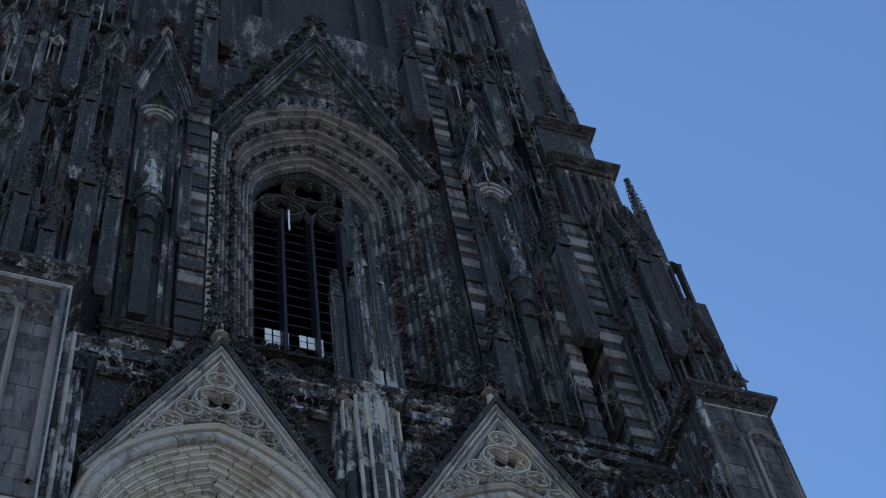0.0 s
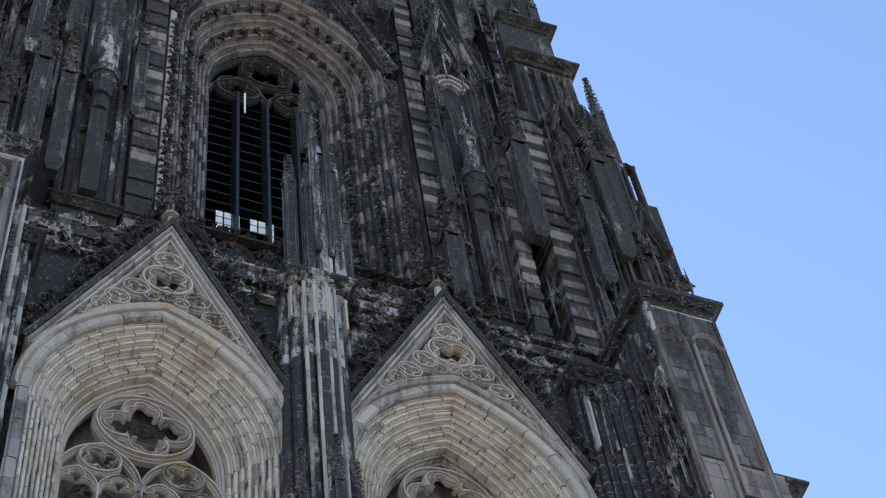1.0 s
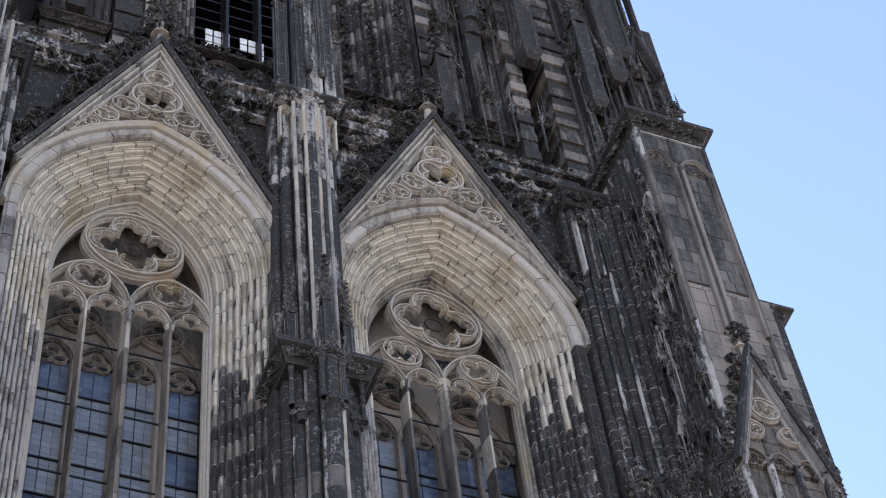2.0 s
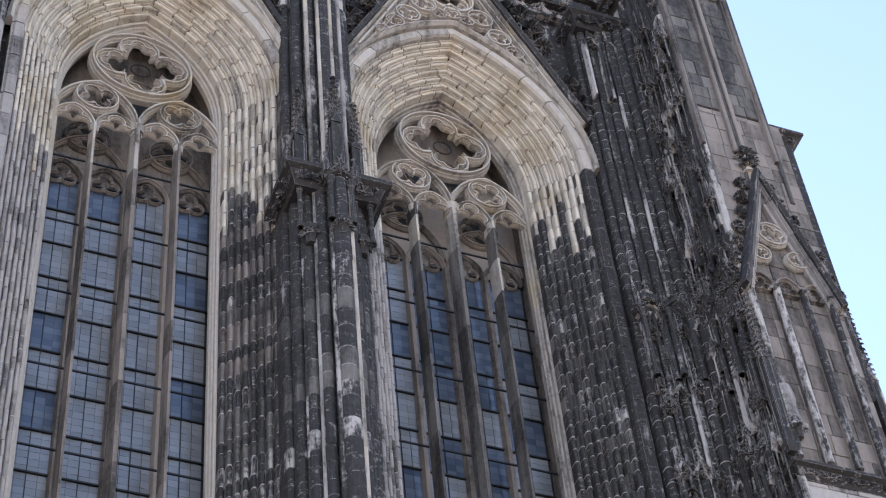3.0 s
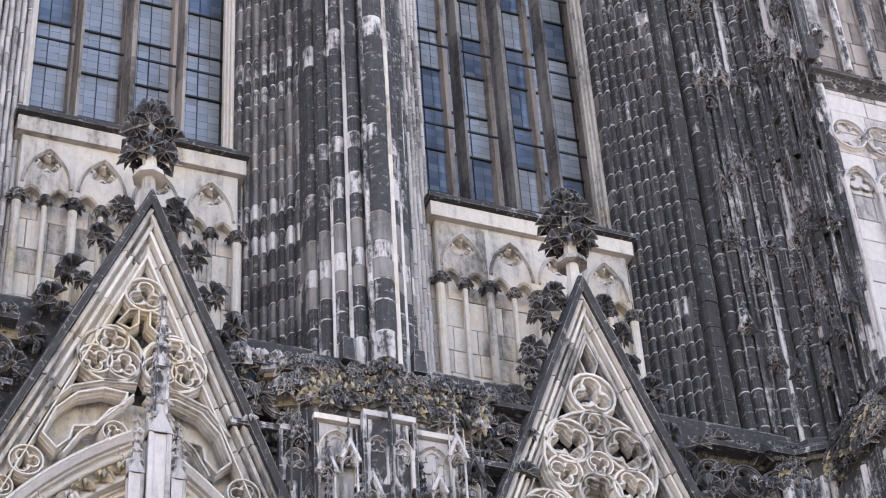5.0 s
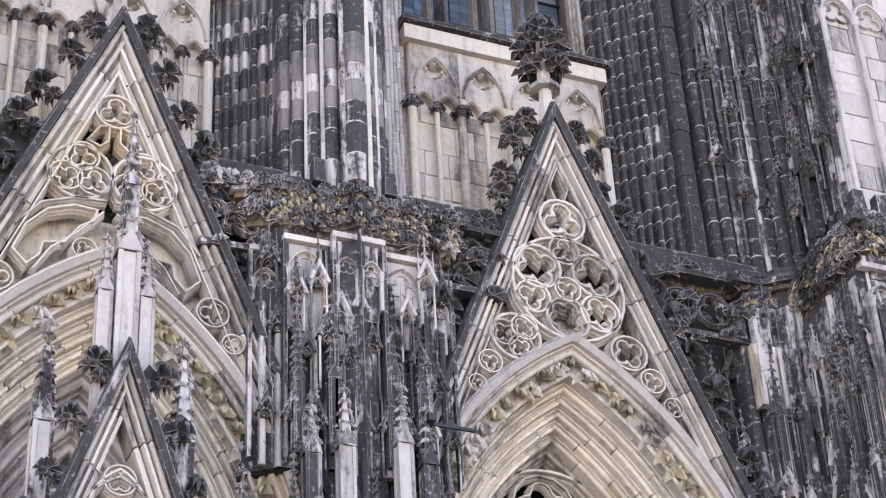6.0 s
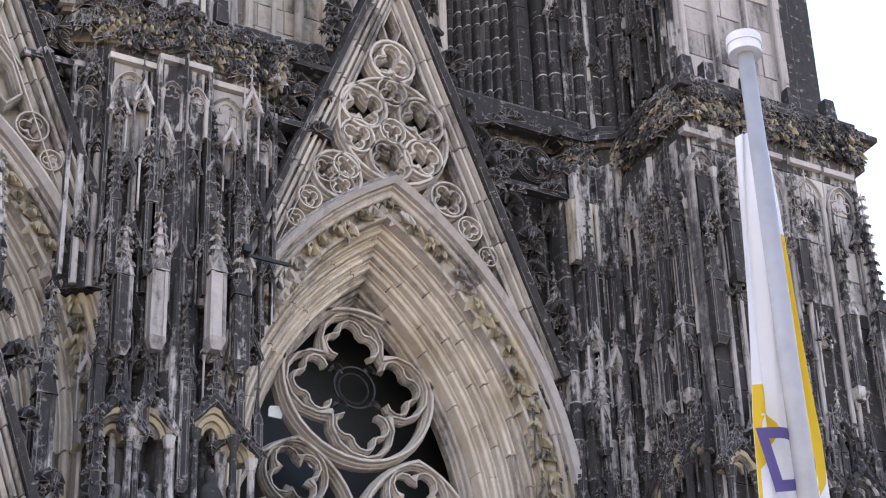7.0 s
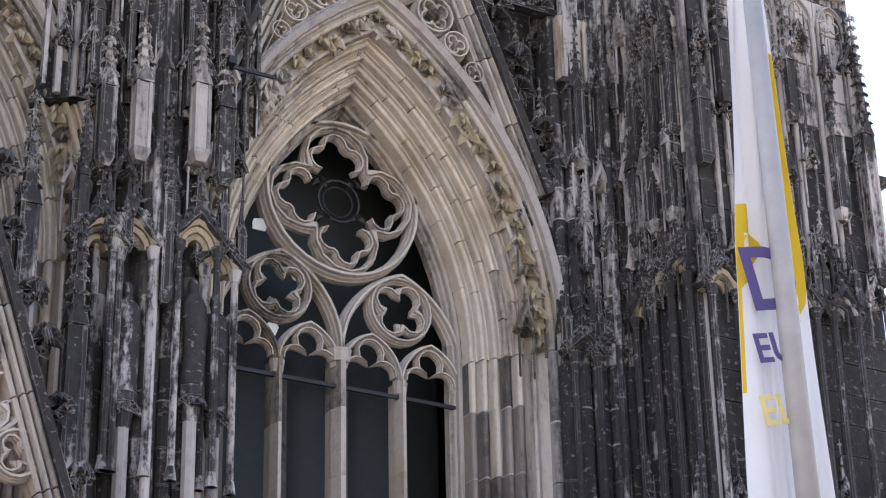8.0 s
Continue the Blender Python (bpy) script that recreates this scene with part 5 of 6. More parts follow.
ga = gable(AX, Y1 - 0.15, 15.6, 23.95, 3.44, pale, creamy, 12, 0.36, 1.2, fin=0.95, over=arch(AX, S1, 3.1, C1, None, 24), panel_top=20.3)
cells, rings = [gable_field(AX, 22.95, 0.412, arch(AX, S1, 3.30, C1, None, 30))], [(AX, 22.14, 0.32, 3, math.pi / 2)]
for sgn in (-1, 1):
    cells.append([(AX + sgn * x, z) for x, z in ((0.09, 21.85), (0.24, 21.80), (0.42, 21.50), (0.22, 21.42), (0.09, 21.55))])
    cells.append([(AX + sgn * x, z) for x, z in ((0.20, 20.20), (0.55, 20.22), (0.95, 20.06), (1.25, 19.72), (1.42, 19.25), (1.20, 19.02), (1.02, 19.22), (0.98, 19.45), (0.66, 19.52), (0.45, 19.85), (0.24, 20.0))])
    for x, z, r, n, tr in ((0.48, 21.16, 0.21, 3, 0.3), (0.72, 20.74, 0.21, 3, 1.2), (0.28, 20.72, 0.21, 3, 2.0), (1.62, 18.72, 0.20, 3, 0.6), (0.36, 19.46, 0.13, 3, 0.5), (1.94, 18.22, 0.12, 3, 0.6)):
        rings.append((AX + sgn * x, z, r + 0.05, n, math.pi / 2 - sgn * tr))
    rings.append((AX + sgn * 0.50, 20.86, 0.50, 0, 0))
    bar = sweep(Mesh(), [(AX + sgn * x, z) for x, z in ((0.06, 20.40), (0.55, 20.36), (1.05, 20.16), (1.40, 19.70))][::-sgn], rib(0.10, yt - 0.06, 0.2))
    part("tracery_bar", bar, pale, ga)
    bar = sweep(Mesh(), [(AX + sgn * x, z) for x, z in ((0.10, 20.20), (0.50, 19.72), (0.86, 19.38), (1.10, 18.95))][::-sgn], rib(0.09, yt - 0.04, 0.2))
    part("tracery_bar", bar, pale, ga)
fill_circles(ga, yt - 0.06, pale, rings, 0.3)
for k, cell in enumerate(cells):
    part("tracery_bar", sweep(Mesh(), cell, rib(0.10 if k else 0.14, yt - 0.05, 0.3), True), pale, ga)
# inner gable of the portal, standing free before the arch, with its shaft and side pinnacles
YP = 23.2
gi = gable(AX, YP, 5.5, 16.6, 3.75, pale, None, 14, 0.26, fin=0)
t = Mesh()
sweep(t, arch(AX, 14.3, 0.42, 0.4, 11.5), rib(0.1, YP + 0.1, 0.2))
sweep(t, arch(AX, 13.7, 0.75, 0.6, 10.5), rib(0.12, YP + 0.1, 0.2))
part("tracery_bar", t, pale, gi)
fill_circles(gi, YP + 0.1, pale, [(AX, 14.85, 0.22, 4, 0.78), (AX - 0.3, 14.1, 0.24, 3, 1.0), (AX + 0.3, 14.1, 0.24, 3, 2.0), (AX, 12.4, 0.8, 6, 0), (AX - 1.3, 11.0, 0.5, 4, 0.5), (AX + 1.3, 11.0, 0.5, 4, 0.5), (AX + 2.2, 9.0, 0.5, 4, 0), (AX + 1.75, 10.3, 0.3, 3, 0)])
for dx, z0, sh, sp, w_, mt in ((0.0, 16.0, 2.6, 1.6, 0.34, greyed), (-0.3, 16.0, 1.9, 0.9, 0.22, greyed), (0.3, 16.0, 1.9, 0.9, 0.22, greyed), (0.0, 18.6, 1.2, 1.3, 0.22, streaked), (-0.95, 13.0, 2.9, 1.6, 0.30, streaked), (0.98, 13.0, 2.9, 1.6, 0.30, streaked), (1.85, 11.0, 3.0, 1.6, 0.28, streaked), (2.6, 9.0, 3.4, 1.5, 0.28, crusted)):
    pinnacle(AX + dx, YP + (0.35 if abs(dx) < 0.5 else 0.75), z0, w_, sh, sp, mt)
rail = Mesh()
prism(rail, ring(AX + 0.3, YP + 0.6, 0.03, 6), 15.4, 15.46)
box(rail, AX + 0.4, AX + 1.0, YP + 0.68, YP + 0.71, 15.9, 15.93)
part("iron_tie", rail, iron, tower)
rod = Mesh()
box(rod, 10.3, 11.1, 24.30, 24.34, 17.1, 17.15)
box(rod, 10.28, 10.40, 24.1, 24.9, 17.06, 17.18)
part("iron_rod", rod, iron, tower)

# ---- pier between the bays ----
shaft_pier("pier", [(8.60, 25.40, 0.10), (8.80, 25.15, 0.13), (9.06, 24.95, 0.12), (9.35, 24.82, 0.17), (9.64, 24.95, 0.12), (9.90, 25.15, 0.13), (10.10, 25.40, 0.10)], 25.75, 37.2, 48.0, 0.55, streaked,
           [(8.95, 24.86, 0.055, pale), (9.20, 24.74, 0.05, pale), (9.50, 24.74, 0.06, pale), (9.78, 24.88, 0.05, greyed)])
for x, wd in ((8.78, 0.17), (9.35, 0.20), (9.92, 0.17)):
    pt = Mesh()
    lancet(pt, x, 24.66 if x == 9.35 else 24.9, 46.2, 47.6, wd, 0.06, 0.2)
    part("panel_head", pt, pale, tower)
cornice(8.55, 10.15, 24.85, 48.0, 0.22, 0.6, streaked, 25.8)
shaft_pier("pier", [(8.50, 25.35, 0.10), (8.62, 25.05, 0.11), (8.80, 24.80, 0.12), (9.02, 24.58, 0.12), (9.35, 24.36, 0.20), (9.68, 24.58, 0.12), (9.90, 24.80, 0.12), (10.08, 25.05, 0.11), (10.20, 25.35, 0.10)], 25.75, 21.3, 36.4, 0.5, crusted,
           [(9.16, 24.36, 0.06, streaked), (9.56, 24.36, 0.075, pale), (9.80, 24.6, 0.06, streaked), (8.90, 24.62, 0.05, greyed), (8.7, 24.85, 0.05, streaked), (10.02, 24.88, 0.06, streaked)])
for x, y in ((8.8, 24.6), (9.35, 24.2), (9.9, 24.6)):
    niche(x, y, 34.9, 36.3, 0.2, crusted, crusted, 0.6)
    console(x, y + 0.05, 35.0, 0.2, crusted)
cornice(8.45, 10.25, 24.5, 36.2, 0.28, 0.7, crusted, 25.8)
for x, y in ((8.7, 24.85), (9.35, 24.3), (10.0, 24.85)):
    pinnacle(x, y + 0.05, 36.9, 0.26, 1.6, 1.8, crusted)

# lower part of the pier: panels, black pinnacles, white tabernacles, figures in niches
shaft_pier("pier", [(8.45, 24.95, 0.12), (8.70, 24.78, 0.13), (8.98, 24.70, 0.12), (9.35, 24.55, 0.18), (9.72, 24.70, 0.12), (10.00, 24.78, 0.13), (10.25, 24.95, 0.12)], 25.2, 0.0, 16.4, 0.6, crusted,
           [(8.60, 24.58, 0.05, streaked), (9.35, 24.34, 0.07, streaked), (10.18, 24.6, 0.05, greyed)])
up = Mesh()
prism(up, [(7.7, 24.95), (8.2, 24.62), (8.95, 24.62), (9.35, 24.30), (9.75, 24.62), (10.5, 24.62), (11.0, 24.95), (11.0, 25.3), (7.7, 25.3)], 16.2, 21.0)
upper = part("pier", up, streaked, tower)
for x, y, wd, z in ((8.55, 24.54, 0.30, 20.0), (10.12, 24.54, 0.30, 20.0), (7.95, 24.7, 0.2, 19.8), (10.75, 24.7, 0.2, 19.8), (9.15, 24.38, 0.16, 20.1), (9.55, 24.38, 0.16, 20.1)):
    t = Mesh()
    lancet(t, x, y - 0.05, 19.0, z - 0.45, wd, 0.06, 0.14)
    box(t, x - wd - 0.07, x + wd + 0.07, y - 0.07, y + 0.06, z + 0.12, z + 0.22)
    for sgn in (-1, 1):
        part("post", box(Mesh(), x + sgn * (wd + 0.05) - 0.03, x + sgn * (wd + 0.05) + 0.03, y - 0.06, y + 0.06, 16.3, z + 0.12), streaked, upper)
    part("panel_head", t, pale if x in (8.55, 10.12) else greyed, upper)
    part("panel", box(Mesh(), x - wd + 0.03, x + wd - 0.03, y + 0.02, y + 0.075, z - 1.3 + rng.uniform(-0.3, 0.3), z + 0.1), greyed if x in (8.55, 10.12) else streaked, upper)
for x in (7.9, 8.15, 8.4, 8.65, 8.9, 9.1, 9.6, 9.8, 10.05, 10.3, 10.55, 10.8):
    part("shaft", prism(Mesh(), ring(x, 24.52 if 8.2 < x < 10.5 else 24.68, 0.06, 8), 16.2, 19.0), crusted if rng.random() < 0.35 else streaked if rng.random() < 0.7 else greyed, upper)
prow = Mesh()
prism(prow, [(9.29, 24.36), (9.35, 24.24), (9.41, 24.36)], 16.2, 20.4)
part("shaft", prow, streaked, upper)
cor = None
for z, o, h in ((20.45, 0.04, 0.5), (20.95, 0.12, 0.08), (21.03, 0.20, 0.09), (21.12, 0.10, 0.10), (21.22, 0.03, 0.2)):
    lev = prism(Mesh(), [(7.6 - o, 25.2), (7.6 - o, 24.9 - o), (8.2 - o * 0.3, 24.60 - o), (9.0, 24.60 - o), (9.35, 24.26 - o), (9.7, 24.60 - o), (10.5 + o * 0.3, 24.60 - o), (11.1 + o, 24.9 - o), (11.1 + o, 25.2)], z, z + h)
    ob = part("moulding" if cor else "cornice", lev, (crusted if o > 0.15 or o < 0.04 else mossy), cor or tower)
    cor = cor or ob
lf = Mesh()
lg = Mesh()
for i in range(260):
    x = 7.6 + 3.5 * rng.random()
    lump_at(lf if i % 4 else lg, x, 24.52 - 0.28 * max(0, 1 - abs(x - 9.35) / 0.35), 20.45 + rng.random() * 0.62, rng.uniform(0.45, 0.85))
for i in range(90):
    x = 7.5 + 3.7 * rng.random()
    lump_at(lf, x, 24.40 - 0.28 * max(0, 1 - abs(x - 9.35) / 0.35), 20.98 + rng.random() * 0.2, rng.uniform(0.35, 0.6))
part("leaf_frieze", lf, crusted, cor, kind="stuff")
part("leaf_frieze", lg, ochre, cor, kind="stuff")
for row, z in enumerate((14.3, 15.9, 17.3, 18.5)):
    for i in range(9 if row % 2 else 8):
        x = 7.95 + 0.36 * i + (0.0 if row % 2 else 0.18)
        canopy(x + rng.uniform(-0.04, 0.04), (24.44 if 8.2 < x < 10.5 else 24.62) - rng.uniform(0.0, 0.10), z + rng.uniform(-0.4, 0.4), rng.uniform(0.09, 0.13), rng.uniform(1.3, 2.0), (crusted, streaked, streaked, greyed, sooty)[rng.randrange(5)], upper)
for x, z in ((8.75, 21.3), (9.15, 21.3), (9.55, 21.3), (9.95, 21.3)):
    part("shaft_base", prism(Mesh(), square(x, 24.5, 0.22), z, z + 0.45, 0.8), crusted, upper)
for x, z, s_ in ((8.90, 17.1, 1.0), (9.85, 17.35, 1.0), (8.35, 17.0, 0.9), (10.3, 17.1, 0.9)):
    pinnacle(x, 24.40, z - 0.6, 0.20 * s_, 1.15, 1.45, crusted)
for x, z in ((9.02, 15.5), (9.92, 15.7), (8.5, 15.3), (10.3, 15.4)):
    t = Mesh()
    pinnacle_into(t, x, 24.26, z - 0.2, 0.25, 1.15, 0.95)
    part("tabernacle", t, greyed if x in (9.02, 9.92) else streaked, tower)
for x, z in ((9.02, 13.9), (9.98, 14.1), (10.40, 13.9), (8.55, 13.8)):
    niche(x, 24.30 if x < 10.2 else 24.5, 10.6, z, 0.26 if x < 10.2 else 0.2, streaked, ochre, 0.8)
for x, z, y in ((9.02, 11.75, 24.40), (9.98, 12.0, 24.40), (10.40, 11.9, 24.60)):
    console(x, y, z, 0.19, crusted)
    pd = Mesh()
    prism(pd, ring(x, y, 0.10, 8), 10.0, z - 0.4)
    part("pedestal", pd, greyed, tower)
    statue(x, y, z, 1.65, "weathered grey stone figure of a robed saint on a console", crusted)
for x in (8.25, 9.5):
    pinnacle(x, 24.3, 13.2, 0.16, 1.6, 1.4, crusted)

# galleries between the gables
balustrade(10.6, 12.0, 24.75, 19.9, 21.2, crusted, 2)
balustrade(6.9, 8.0, 24.75, 19.9, 21.2, crusted, 2)
balustrade(14.9, 16.8, 24.75, 19.9, 21.2, crusted, 3)
balustrade(1.6, 3.6, 24.75, 19.9, 21.2, crusted, 3)
cornice(10.9, 11.7, 25.0, 21.0, 0.10, 0.22, mossy, 25.3)
cornice(14.9, 16.6, 25.0, 21.0, 0.10, 0.22, mossy, 25.3)
cornice(1.2, 3.8, 25.0, 21.0, 0.10, 0.22, mossy, 25.3)
for x0, x1, n in ((1.3, 4.3, 3), (6.5, 8.6, 2), (10.1, 12.3, 2), (14.3, 17.8, 4)):
    balustrade(x0, x1, 25.75, 48.2, 49.7, streaked, n)

# ---- corner buttress on the right of the windows ----
XF, YB = 18.10, 23.4                     # its flank and its front, second storey
# clustered shafts from the window's jamb to the flank
shaft_pier("wall_pier", [(16.62, 25.55, 0.09), (16.80, 25.42, 0.11), (17.02, 25.36, 0.10), (17.24, 25.30, 0.12), (17.48, 25.22, 0.11), (17.70, 25.10, 0.12), (17.94, 25.0, 0.12)], 25.8, 21.3, 47.2, 0.42, sooty,
           [(16.92, 25.28, 0.05, crusted), (17.36, 25.16, 0.05, streaked)])
for z in (36.2, 30.0):
    for x in (16.85, 17.3):
        t = Mesh()
        lancet(t, x, 25.18, z - 3.0, z, 0.2, 0.07, 0.25)
        part("panel_head", t, crusted, tower)
wall_cluster = part("string_course", box(Mesh(), 16.6, 18.0, 25.0, 25.6, 35.9, 36.15, 0.05), crusted, tower)
for row in range(6):
    for i in range(4):
        canopy(16.75 + 0.36 * i + rng.uniform(-0.06, 0.06), 25.26 - 0.09 * i, 22.6 + row * 2.2 + rng.uniform(-0.6, 0.6), rng.uniform(0.11, 0.15), rng.uniform(1.8, 2.8), (crusted, sooty, streaked, crusted)[rng.randrange(4)], wall_cluster)
niche(16.85, 25.15, 33.5, 35.6, 0.22, crusted, streaked, 0.8)
niche(17.4, 24.98, 33.5, 35.6, 0.22, crusted, crusted, 0.8)
cornice(16.6, 17.9, 25.2, 47.2, 0.25, 0.8, crusted, 26.0)
for x in (16.9, 17.4):
    part("panel_head", lancet(Mesh(), x, 25.10, 44.0, 46.4, 0.2, 0.07, 0.2), streaked, tower)

b = Mesh()
box(b, XF, 20.12, YB + 0.02, 31.0, 41.8, 49.1)
up = part("buttress", b, lime, tower)
b = Mesh()
box(b, XF, 20.45, YB + 0.02, 31.0, 22.0, 41.8)
low = part("buttress", b, lime, tower)
b = Mesh()
box(b, 20.45, 21.35, 24.2, 31.0, 22.0, 42.6)
box(b, 21.35, 21.95, 24.3, 31.0, 21.6, 31.5)
box(b, 20.12, 20.80, 24.4, 31.0, 41.6, 48.6)
side = part("side_buttress", b, crusted, tower)
cornice(20.75, 21.38, 24.2, 42.4, 0.25, 0.5, crusted, 31.0)
cornice(XF, 20.10, YB, 49.0, 0.32, 0.75, crusted, 26.5)
# front: ashlar with blind panels
ashlar(up, XF + 0.1, 20.10, 41.8, 48.8, YB, 0.5, 0.55, dull)
ashlar(low, XF + 0.1, 20.42, 22.2, 29.2, YB, 0.55, 0.7, greyed)
ashlar(low, XF + 0.1, 20.42, 29.4, 35.4, YB, 0.7, 0.5, umber)
ashlar(low, XF + 0.1, 20.42, 35.4, 41.7, YB, 0.55, 0.6, umber)
z = 22.2
while z < 48.8:
    tz = min(48.9, z + rng.uniform(0.5, 1.3))
    part("corner_shaft", prism(Mesh(), ring(XF + 0.02, YB - 0.02, rng.uniform(0.085, 0.10), 10), z, tz - 0.012), greyed if rng.random() < 0.2 else streaked, low)
    z = tz
for x in (XF + 0.06, 19.02, 20.06):
    part("shaft", prism(Mesh(), ring(x, YB - 0.06, 0.06, 8), 38.5, 48.7), dull, up)
for x in (18.48, 19.54):
    part("blind_panel", lancet(Mesh(), x, YB - 0.14, 40.0, 47.2, 0.42, 0.10, 0.14), umber, up)
gr = gable(19.1, YB - 0.28, 34.6, 38.8, 1.12, greyed, umber, 7, 0.2, 0.75, 0.3, 0.55)
fill_circles(gr, YB - 0.22, pale, [(19.1, 36.9, 0.36, 4, 0.4), (18.65, 36.1, 0.25, 3, 0.4), (19.55, 36.1, 0.25, 3, 1.2)], 0.16)
for x, wd in ((18.45, 0.31), (19.10, 0.33), (19.75, 0.31)):
    t = Mesh()
    lancet(t, x, YB - 0.2, 29.7, 34.9, wd, 0.10, 0.2)
    part("blind_arch", t, umber, low)
for x in (18.11, 18.78, 19.43, 20.08):
    t = Mesh()
    prism(t, ring(x, YB - 0.17, 0.085, 10), 29.6, 34.9)
    for a in range(5):
        lump_at(t, x + 0.07 * math.cos(a * 1.25), YB - 0.17 + 0.07 * math.sin(a * 1.25), 34.9, 0.6)
    part("colonnette", t, streaked, low)
cornice(XF, 20.45, YB - 0.06, 29.1, 0.22, 0.45, crusted, 25.4)
t = Mesh()
for x in (18.45, 19.15, 19.85):
    sweep(t, circle(x, 27.9, 0.36, 20), rib(0.10, YB - 0.16, 0.18), True)
    sweep(t, foil(x, 27.9, 0.31, 4, 0.5), rib(0.07, YB - 0.12, 0.14), True)
    lancet(t, x, YB - 0.16, 22.2, 26.6, 0.34, 0.10, 0.18)
part("blind_tracery", t, greyed, low)
for x, z in ((18.0, 29.8), (21.0, 33.0), (21.2, 31.0)):
    pinnacle(x if x != 18.0 else 17.95, 23.25 if x < 20.5 else 24.1, z, 0.22, 2.6, 2.4, crusted)
for z, h in ((44.0, 0.2), (33.4, 0.2)):
    g_ = Mesh()
    for i in range(4):
        lump_at(g_, 20.25 + (0.5 if z < 40 else 0.0), 24.0, z + 0.1 * i, 0.8)
    part("crocket_row", g_, crusted, side)
console(18.2, 23.2, 30.6, 0.17, streaked)
statue(18.2, 23.2, 30.6, 1.3, "small pale stone figure on a console against the buttress", greyed)

# flank: shafts, blind tracery and canopied niches on a face that looks to the nave
FL = (XF, 25.3)                           # local x runs towards the square
fb = Mesh()
box(fb, 0.0, 1.9, -0.02, 0.05, 22.0, 49.0)
flank = part("flank_wall", fb.turned(*FL), crusted, tower)
for k, x in enumerate((0.22, 0.52, 0.84, 1.18, 1.5, 1.8)):
    z = 22.2
    while z < 48.8:
        tz = min(48.9, z + rng.uniform(0.4, 1.6))
        s = Mesh()
        prism(s, ring(x + rng.uniform(-0.01, 0.01), -0.02, rng.uniform(0.06, 0.10), 8), z, tz - 0.01)
        part("shaft", s.turned(*FL), streaked if rng.random() < 0.36 else crusted, flank)
        z = tz
for z0, zs in ((43.4, 45.8), (39.2, 41.6), (33.0, 35.0), (27.5, 30.2), (22.4, 25.4)):
    for k, x in enumerate((0.38, 0.68, 1.02, 1.36, 1.66)):
        if (z0 > 38 and k % 2) or rng.random() < 0.15:
            continue
        t = Mesh()
        lancet(t, x, -0.12, z0, zs + rng.uniform(-0.4, 0.4), 0.13, 0.06, 0.14)
        part("blind_arch", t.turned(*FL), streaked if rng.random() < 0.4 else crusted, flank)
for x, zs in ((0.5, 35.6), (1.0, 34.9), (1.5, 34.9), (0.7, 30.6), (1.3, 30.2), (1.0, 25.9)):
    niche(x, -0.22, zs - 2.2, zs, 0.17, crusted, streaked if rng.random() < 0.5 else crusted, 0.9, FL)
for x, z0, sh in ((0.35, 36.5, 3.0), (0.9, 36.8, 2.4), (1.45, 36.5, 3.0), (0.6, 31.6, 1.4), (1.15, 31.2, 1.6), (1.7, 31.5, 1.2), (0.4, 26.4, 1.4), (0.95, 26.8, 1.6), (1.55, 26.2, 1.4), (1.0, 22.3, 1.4)):
    p_ = Mesh()
    pinnacle_into(p_, x, -0.2, z0, 0.2, sh, 1.3)
    part("pinnacle", p_.turned(*FL), crusted if rng.random() < 0.75 else streaked, tower)
for row in range(12):
    for i in range(5):
        canopy(0.2 + 0.36 * i + rng.uniform(-0.05, 0.05) + (0.15 if row % 2 else 0.0), -0.14 - rng.uniform(0, 0.14), 22.6 + row * 1.95 + rng.uniform(-0.6, 0.6), rng.uniform(0.11, 0.15), rng.uniform(1.7, 2.9), (crusted, crusted, sooty, streaked)[rng.randrange(4)], flank, FL)
for i in range(120):
    z, x = rng.uniform(22.5, 47), rng.uniform(0.1, 1.85)
    c = Mesh()
    h = rng.uniform(0.15, 0.6)
    box(c, x, x + rng.uniform(0.06, 0.18), -0.14, 0.0, z, z + h, 0.01)
    part("worn_stone", c.turned(*FL), streaked, flank)

# ---- the same corner, portal storey ----
X1F, Y1F = 17.4, 22.55
b = Mesh()
box(b, X1F, 20.9, Y1F + 0.02, 31.0, 0.0, 21.0)
lowb = part("buttress", b, lime, tower)
ashlar(lowb, X1F + 0.05, 20.85, 8.0, 17.6, Y1F, 0.55, 0.9, sooty)
ashlar(lowb, X1F + 0.05, 20.85, 17.6, 20.6, Y1F, 0.6, 0.7, streaked)
cor = None
for z, o, h in ((20.55, 0.04, 0.45), (21.0, 0.13, 0.08), (21.08, 0.24, 0.10), (21.18, 0.12, 0.14), (21.32, 0.0, 0.2)):
    lev = prism(Mesh(), [(16.5 - o, 25.2), (16.5 - o, 24.75 - o), (16.95 - o, 24.75 - o), (17.05 - o * 0.5, 24.55 - o), (X1F - o, 24.4 - o), (X1F - o, Y1F - o), (21.05 + o, Y1F - o), (21.05 + o, 31.0), (18.5, 31.0), (18.5, 25.2)], z, z + h)
    ob = part("moulding" if cor else "cornice", lev, (crusted if o > 0.15 or o < 0.04 else mossy), cor or tower)
    cor = cor or ob
lf, lg = Mesh(), Mesh()
for i in range(420):
    u = rng.random() * 6.4
    x, y = (X1F + u, Y1F - 0.12) if u < 3.5 else (X1F - 0.12, Y1F + u - 3.5) if u < 5.5 else (16.5 + u - 5.5, 24.66)
    lump_at(lf if i % 4 else lg, x, y, 20.55 + rng.random() * 0.5, rng.uniform(0.5, 0.8))
